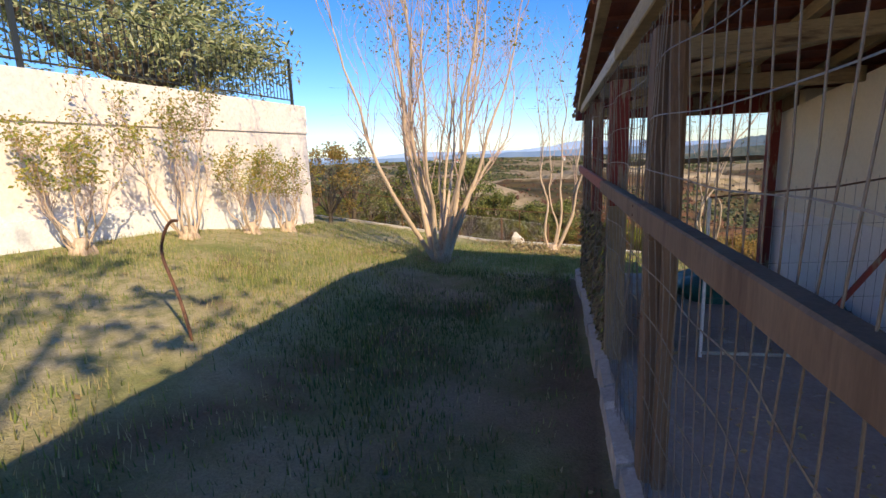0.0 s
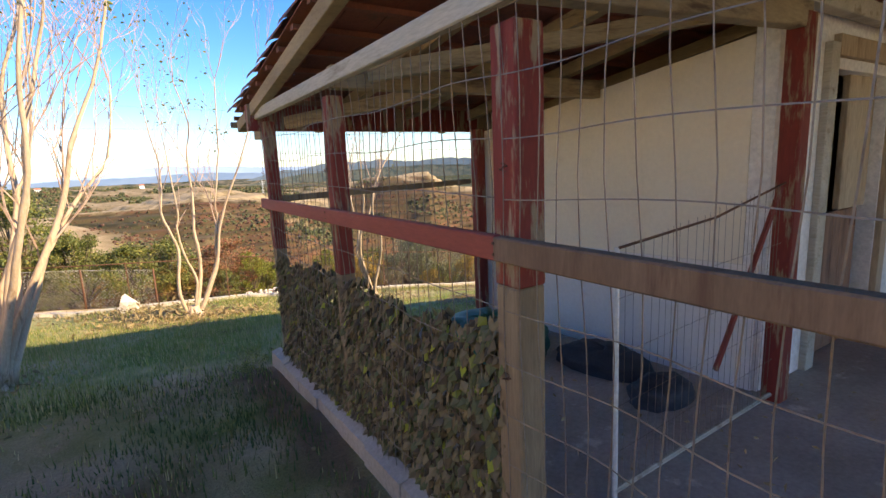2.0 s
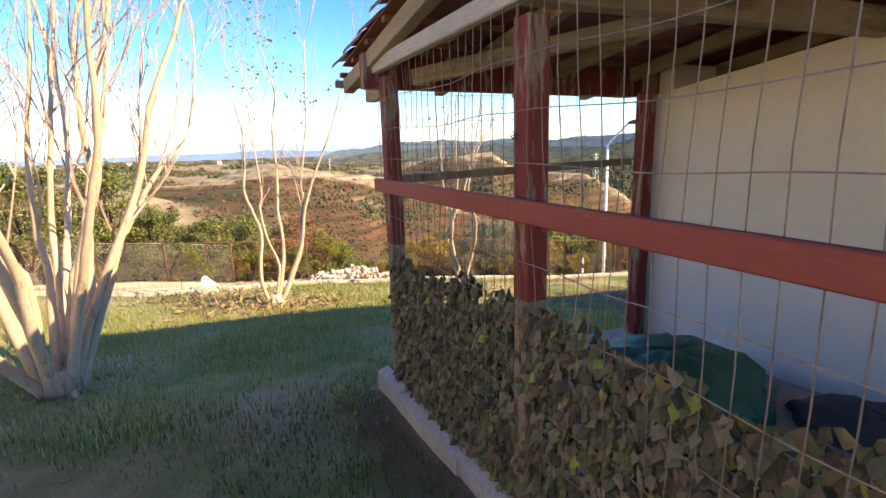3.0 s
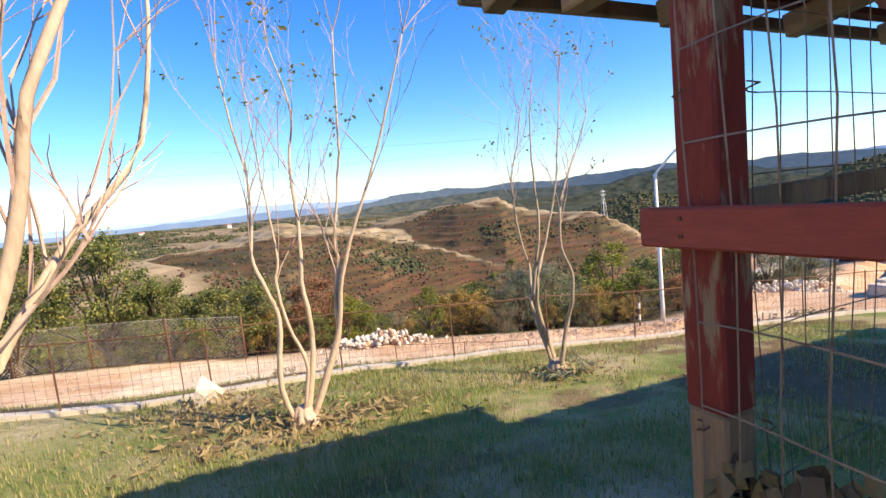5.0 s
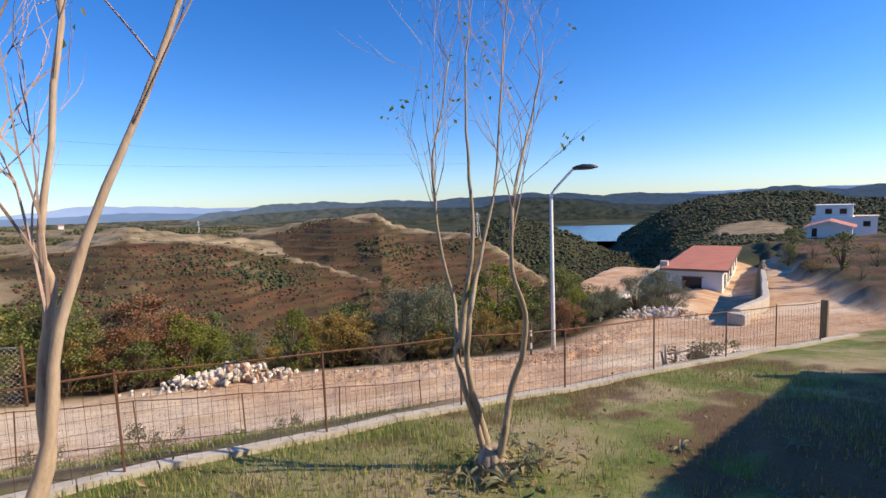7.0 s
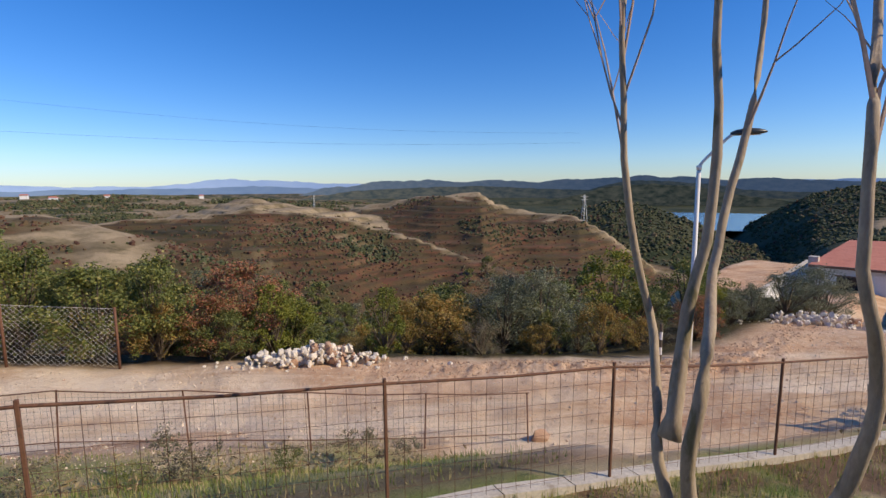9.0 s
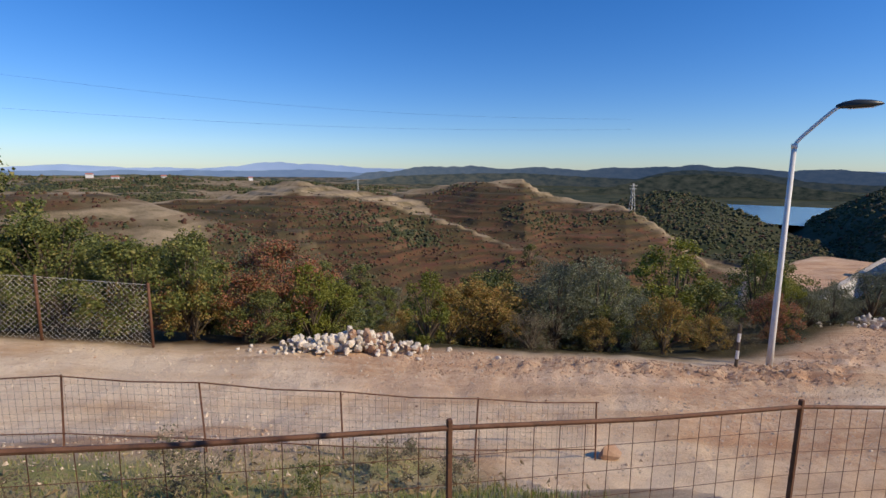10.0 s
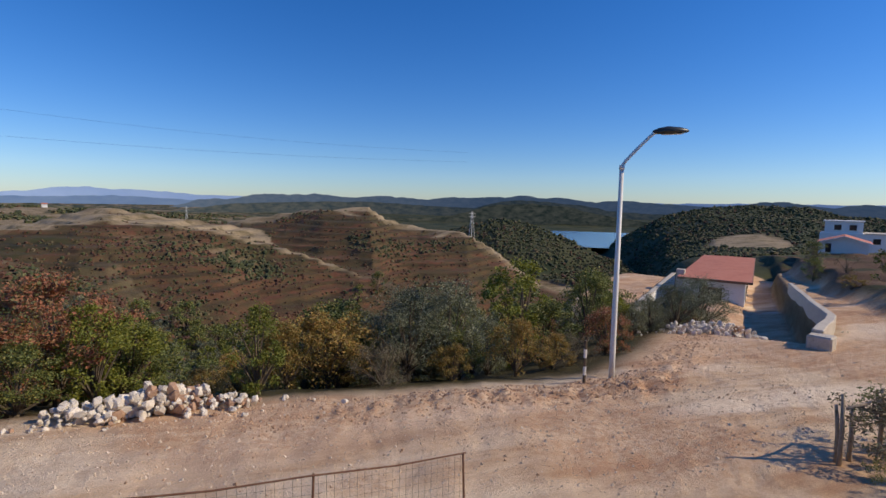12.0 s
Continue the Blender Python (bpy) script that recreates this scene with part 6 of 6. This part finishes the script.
t = thing("boulder", (-0.8, 11.35, ground_at(-0.8, 11.35) + 0.1), "pale weathered boulder at the lawn's edge", "stone")
part("stone", stone_geo(3, (0.16, 0.15, 0.2)), M["stone_white"], t)
t = thing("boulder", (5.85, 14.65, ground_at(5.85, 14.65) + 0.05), "dark stone at the foot of the lower fence", "stone")
part("stone", stone_geo(8, (0.16, 0.12, 0.15)), M["stone_brown"], t)
rs = random.Random(12)
shapes = [part("stone", stone_geo(100 + k, (1, rs.uniform(0.7, 1), rs.uniform(0.55, 0.85))), M["stone_white"]).data for k in range(8)]
for o in [o for o in scene.objects if o.data in shapes]:
    bpy.data.objects.remove(o)


def pile(at, along, across, high, n, small, big, label, seed, brown=0.2):
    rng = random.Random(seed)
    t = thing("rubble_heap", at, label, "stone heap")
    browns = [me.copy() for me in shapes[:3]]
    for me in browns:
        me.materials[0] = M["stone_brown"]
    for _ in range(n):
        u, v = rng.gauss(0, 0.42), rng.gauss(0, 0.42)
        k = max(0.0, 1 - u * u - v * v)
        x, y = at[0] + u * along[0] - v * across * along[1] / math.hypot(*along), at[1] + u * along[1] + v * across * along[0] / math.hypot(*along)
        s = rng.uniform(small, big) * (0.6 + 0.6 * k)
        me = rng.choice(browns) if rng.random() < brown * (1.6 if u > 0 else 0.4) else rng.choice(shapes)
        o = new("stone", me)
        o.parent = t
        o.matrix_basis = pose(x - at[0], y - at[1], ground_at(x, y) - at[2] + high * k * rng.random() + s * 0.3, rng.uniform(0, 360), rng.uniform(0, 360), rng.uniform(0, 360)) @ Matrix.Scale(s, 4)
    return t


pile((3.7, 20.2, ground_at(3.7, 20.2)), (1.9, -0.6), 0.5, 0.38, 300, 0.035, 0.115, "heap of white broken stones beside the road", 5)
pile((24.0, 18.9, ground_at(24.0, 18.9)), (3.0, -2.0), 1.2, 0.5, 290, 0.04, 0.15, "scattered building rubble near the house", 6, 0.1)
gr, clods = Geo(), Geo()
spots = []
for _ in range(19000):
    x = rs.uniform(-6, 26) if rs.random() < 0.6 else rs.uniform(0, 14)
    lo, hi = float(fence_y(x)) + 3.0, float(edge_y(x))
    spots.append((x, rs.uniform(lo, hi) if rs.random() < 0.75 or x < 4.5 else hi - abs(rs.gauss(0.7, 0.6))))
for (x, y), z in zip(spots, ground_many(spots)):
    rim = abs(float(edge_y(x)) - y - 0.8) < 0.8 and x > 4.5
    s = rs.uniform(0.006, 0.019) * (2.4 if rs.random() < (0.35 if rim else 0.07) else 1)
    v = [(x + s * rs.uniform(0.6, 1.2) * math.cos(a), y + s * rs.uniform(0.6, 1.2) * math.sin(a), z - 0.3 * s) for a in (0.3, 1.9, 3.4, 5.0)] + [(x + 0.3 * s * rs.gauss(0, 1), y + 0.3 * s * rs.gauss(0, 1), z + s * rs.uniform(0.5, 1.1))]
    (clods if rim and rs.random() < 0.8 or rs.random() < 0.12 else gr).add(v, [(0, 1, 4), (1, 2, 4), (2, 3, 4), (3, 0, 4)])
tagged(part("clods", clods, M["clod"]), "brown clods of earth along the edge of the road", "clods", kind="stuff")
tagged(part("gravel", gr, M["chips"]), "loose pale stones strewn over the earth road", "gravel", kind="stuff")

# ---- grass, weeds and litter of leaves ----
def blades():
    rng = np.random.default_rng(9)
    n = 430000
    x, y = rng.uniform(-9, 9, n), rng.uniform(0.3, 15.8, n)
    patch = value_noise(x * 0.9, y * 0.9, 21) + 0.5 * value_noise(x * 3.1, y * 3.1, 22)
    near = np.exp(-np.hypot(x - 0.5, y - 7.5) / 9)
    keep = (rng.random(n) < np.clip(0.45 + 1.5 * patch, 0.04, 1) * (0.35 + near) * np.where(y > fence_y(x), 0.7, 1.0)) & ((y < fence_y(x) - 0.03) | (x < 3.9) & (y > fence_y(x) + 0.4) & (y < fence_y(x) + 3.9) & (patch > -0.3)) & ~((x > 0.26) & (x < 5.8) & (y < 6.3))
    x, y = x[keep], y[keep]
    z = land(x, y)[0]
    m = len(x)
    h, a = rng.uniform(0.02, 0.07, m) * (1 + 0.9 * np.clip(value_noise(x * 1.4, y * 1.4, 23) + 0.1, 0, 1)), rng.uniform(0, 6.283, m)
    w = 0.0045
    lean = rng.uniform(0, 0.03, m)
    # blades in the pen's shadow take the darker colour
    shaded_grass = (rng.random(m) < rise(-2.8, -1.2, x) * (1 - rise(5.8, 7.0, y)) * (0.9 - 0.8 * value_noise(x * 1.7, y * 1.7, 51)))
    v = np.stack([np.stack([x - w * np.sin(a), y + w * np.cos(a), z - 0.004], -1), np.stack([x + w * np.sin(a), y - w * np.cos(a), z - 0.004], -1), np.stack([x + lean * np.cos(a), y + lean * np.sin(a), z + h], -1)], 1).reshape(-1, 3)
    for pick, mat, label in ((~shaded_grass, "grass", "short patchy grass, green and straw-coloured"), (shaded_grass, "shaded_grass", "darker green grass beside the pen, with its shadow in the colour")):
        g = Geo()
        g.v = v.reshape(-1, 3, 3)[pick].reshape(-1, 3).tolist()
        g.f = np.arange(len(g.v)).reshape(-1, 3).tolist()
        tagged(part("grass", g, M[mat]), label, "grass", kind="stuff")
    rr = random.Random(14)
    g = Geo()
    for cx, cy, n, spread, s in ((0.04, 9.75, 700, 0.5, 0.09), (-0.6, 10.9, 500, 0.6, 0.08), (1.1, 14.0, 350, 0.9, 0.07), (2.6, 14.3, 300, 0.8, 0.07), (2.94, 9.88, 200, 0.35, 0.08), (-1.72, 7.3, 160, 0.35, 0.06)):
        spots = [(rr.gauss(cx, spread), rr.gauss(cy, spread * 0.6)) for _ in range(n)]
        for (px, py), pz in zip(spots, ground_many(spots)):
            g.leaf((px, py, pz + abs(rr.gauss(0, 0.05))), s * rr.uniform(0.5, 1.4), rr, 0.0, 0.4)
    spots = [(rr.uniform(-7, 8), rr.uniform(0.5, 11.3)) for _ in range(3600)]
    for (px, py), pz in zip(spots, ground_many(spots)):
        if (0.2 < px < 5.9 and py < 6.2) or rr.random() > 0.25 + 0.75 * math.exp(-abs(px - 0.1) * 2.5 if py < 6.3 else -1.0):
            continue
        g.leaf((px, py, pz + 0.012), rr.uniform(0.02, 0.06), rr, 0.0, 0.7)
    tagged(part("dry_weeds", g, M["dry_leaf"]), "dry weeds and fallen leaves round the stems", "weeds", kind="stuff")


blades()
for x, y, s, kind in ((3.1, 9.65, 0.10, "olive"), (3.25, 10.1, 0.08, "olive"), (1.2, 14.0, 0.28, "grey_brush"), (3.0, 14.3, 0.22, "grey_brush"), (0.2, 13.9, 0.2, "grey_brush"), (2.1, 13.8, 0.16, "oak"), (3.4, 13.9, 0.18, "grey_brush"), (0.9, 13.4, 0.12, "oak"), (11.3, 12.25, 0.5, "grey_brush"), (11.9, 11.9, 0.5, "grey_brush"), (12.5, 12.1, 0.5, "oak"), (10.7, 12.15, 0.16, "oak"), (10.2, 12.0, 0.12, "oak"), (11.2, 11.7, 0.18, "oak"), (10.9, 11.6, 0.14, "lime_leaf"), (0.05, 5.95, 0.12, "oak")):
    shrub("weed_clump", (x, y, ground_at(x, y)), kind, "low clump of weeds growing from the ground", "weeds", int(s * 900) + int(x * 10), 1.4, 1.9, 1100, 0.14, 22, 0.4, trunk=False, scale=s)

def rosette(x, y, n, size, seed):
    """A weed with long arching leaves."""
    rr = random.Random(seed)
    t = thing("weed_rosette", (x, y, ground_at(x, y)), "grey-green weed with long arching leaves at a tree's foot", "weed", "rosettes")
    for _ in range(n):
        a, L = rr.uniform(0, 6.28), size * rr.uniform(0.6, 1.1)
        d, q = Vector((math.cos(a), math.sin(a), 0)), Vector((-math.sin(a), math.cos(a), 0)) * L * 0.09
        v = []
        for u, up, w in ((0, 0, 0.4), (0.3, 0.22, 1), (0.65, 0.26, 0.9), (1, 0.06, 0.08)):
            c = d * L * u + Vector((0, 0, L * up + 0.005))
            v += [c - q * w + Vector((0, 0, 0.1 * L * w)), c - Vector((0, 0, 0.0)), c + q * w + Vector((0, 0, 0.1 * L * w))]
        part("leaf", Geo().add(v, [f for k in range(3) for f in ((3 * k, 3 * k + 1, 3 * k + 4, 3 * k + 3), (3 * k + 1, 3 * k + 2, 3 * k + 5, 3 * k + 4))]), M["olive"], t, smooth=True)


for k, (x, y, n, size) in enumerate(((2.78, 9.66, 12, 0.24), (3.08, 9.78, 9, 0.2), (2.66, 9.9, 7, 0.17), (1.5, 9.3, 7, 0.14), (4.3, 9.2, 8, 0.16), (5.0, 8.6, 8, 0.15), (3.9, 8.4, 7, 0.13))):
    rosette(x, y, n, size, 200 + k)

# ---- small things ----
t = thing("bent_rod", (-2.5, 2.75, ground_at(-2.5, 2.75)), "thin dark bent rod stuck upright in the lawn", "rod")
part("rod", Geo().tube(spline([(0, 0, -0.1), (-0.1, 0.03, 0.3), (-0.26, 0.1, 0.6), (-0.25, 0.12, 0.75), (-0.16, 0.1, 0.86), (-0.06, 0.06, 0.88)], 4), 0.012, 6), M["rust"], t)
t = thing("broken_gate", (10.8, 12.62, ground_at(10.8, 12.62)), "leaning grey timber stakes and a crossbar in dry brush", "gate")
for dx, dy, lean, h in ((0, 0, 0.05, 1.0), (0.12, 0.05, -0.14, 0.85), (0.3, -0.05, 0.1, 0.75), (1.15, -0.25, 0.04, 0.9)):
    part("stake", Geo().tube([(dx, dy, -0.08), (dx + lean * 0.4, dy, h * 0.5), (dx + lean, dy + 0.03, h)], [0.034, 0.03, 0.02], 7), M["bark_grey"], t, smooth=True)
part("crossbar", Geo().tube([(0.05, -0.03, 0.82), (0.6, -0.15, 0.79), (1.3, -0.28, 0.84)], [0.022, 0.02, 0.018], 7), M["bark_grey"], t, smooth=True)
t = thing("gate_post", (12.6, 10.25, ground_at(12.6, 10.25)), "weathered timber post at the end of the lawn fence", "post")
part("upper_post", Geo().bar((0, 0, -0.1), (0.02, 0, 0.8), 0.12, 0.12, (0, 1, 0)), M["old_wood"], t, bevel=0.01)
for dz, sag in ((0.0, 4.0), (16.0, 6.0)):
    t = thing("power_line", (-120, 260, 25 + dz * 0.9), "thin dark overhead power line", "cable")
    part("wire", Geo().tube([(i * 20.0, -2.0 * i, -sag * math.sin(math.pi * i / 16) - dz * 0.035 * i) for i in range(17)], 0.03, 4), M["lamp_dark"], t)

# chain-link fence on the valley side of the road
cl_pts = [(-8.6 + 2.1 * k, float(edge_y(-8.6 + 2.1 * k)) + 0.35) for k in range(5)]
for k, (x, y) in enumerate(cl_pts):
    t = thing("fence_post", (x, y, ground_at(x, y) - 0.1), "rust-brown steel post of a chain-link fence", "fence post", "posts of the chain-link fence")
    part("stake", Geo().tube([(0, 0, 0), (0, 0, 1.5)], 0.03, 8), M["rust"], t, smooth=True)
for (x0, y0), (x1, y1) in zip(cl_pts, cl_pts[1:]):
    p, q = Vector((x0, y0, ground_at(x0, y0))), Vector((x1, y1, ground_at(x1, y1)))
    t = thing("chain_link_fence", p, "grey chain-link fence in front of the trees", "wire fence", "panels of the chain-link fence")
    d, g, n = q - p, Geo(), 18
    for i in range(-10, n):
        for up in (1, -1):
            z0, z1 = (0.05, 1.35) if up > 0 else (1.35, 0.05)
            u0, u1 = i / n, (i + 11) / n
            ua, ub = max(u0, 0.0), min(u1, 1.0)
            if ub > ua:
                g.tube([d * ua + Vector((0, 0, z0 + (z1 - z0) * (ua - u0) / (u1 - u0))), d * ub + Vector((0, 0, z0 + (z1 - z0) * (ub - u0) / (u1 - u0)))], 0.0022, 3, False)
    tagged(part("netting", g, M["steel"], t), kind="stuff")
    part("top_wire", Geo().tube([Vector((0, 0, 1.36)), d + Vector((0, 0, 1.36))], 0.004, 5), M["steel"], t)
# a few far houses on the wooded plain
for bearing, dist, w in ((-11, 520, 5), (-7, 540, 4), (-13, 560, 5), (1, 560, 4), (51.5, 400, 9), (53.5, 405, 7)):
    x, y = dist * math.sin(math.radians(bearing)), dist * math.cos(math.radians(bearing))
    t = thing("far_house", (x, y, ground_at(x, y)), "small far white house among trees", "house", "far houses")
    part("wall", Geo().box(-w / 2, -3, -3, w / 2, 3, 2.6), M["white_paint"], t)
    part("roof", Geo().add([(-w / 2 - 0.4, -3.5, 2.6), (w / 2 + 0.4, -3.5, 2.6), (w / 2 + 0.4, 3.5, 2.6), (-w / 2 - 0.4, 3.5, 2.6), (-w / 2, 0, 3.6), (w / 2, 0, 3.6)], [(0, 1, 5, 4), (2, 3, 4, 5), (1, 2, 5), (3, 0, 4)]), M["tile_red"], t)

# lattice masts on the hills
for bearing, dist, high in ((12.2, 420, 15), (41.5, 215, 11)):
    x, y = dist * math.sin(math.radians(bearing)), dist * math.cos(math.radians(bearing))
    t = thing("pylon", (x, y, ground_at(x, y) - 0.5), "slender grey lattice power mast on the hill", "mast", "power masts")
    for i, j in ((-1, -1), (1, -1), (1, 1), (-1, 1)):
        part("leg", Geo().bar((i * 0.9, j * 0.9, 0), (i * 0.15, j * 0.15, high), 0.1, 0.1, (0, 1, 0)), M["steel"], t)
    for k in range(7):
        z0, z1 = high * k / 7, high * (k + 1) / 7
        w0, w1 = 0.9 - 0.75 * k / 7, 0.9 - 0.75 * (k + 1) / 7
        part("brace", Geo().bar((-w0, -w0, z0), (w1, -w1, z1), 0.05, 0.05, (0, 1, 0)).bar((w0, w0, z0), (-w1, w1, z1), 0.05, 0.05, (0, 1, 0)), M["steel"], t)
    for k in (0.82, 0.93):
        part("crossarm", Geo().bar((-1.8, 0, high * k), (1.8, 0, high * k), 0.08, 0.12), M["steel"], t)
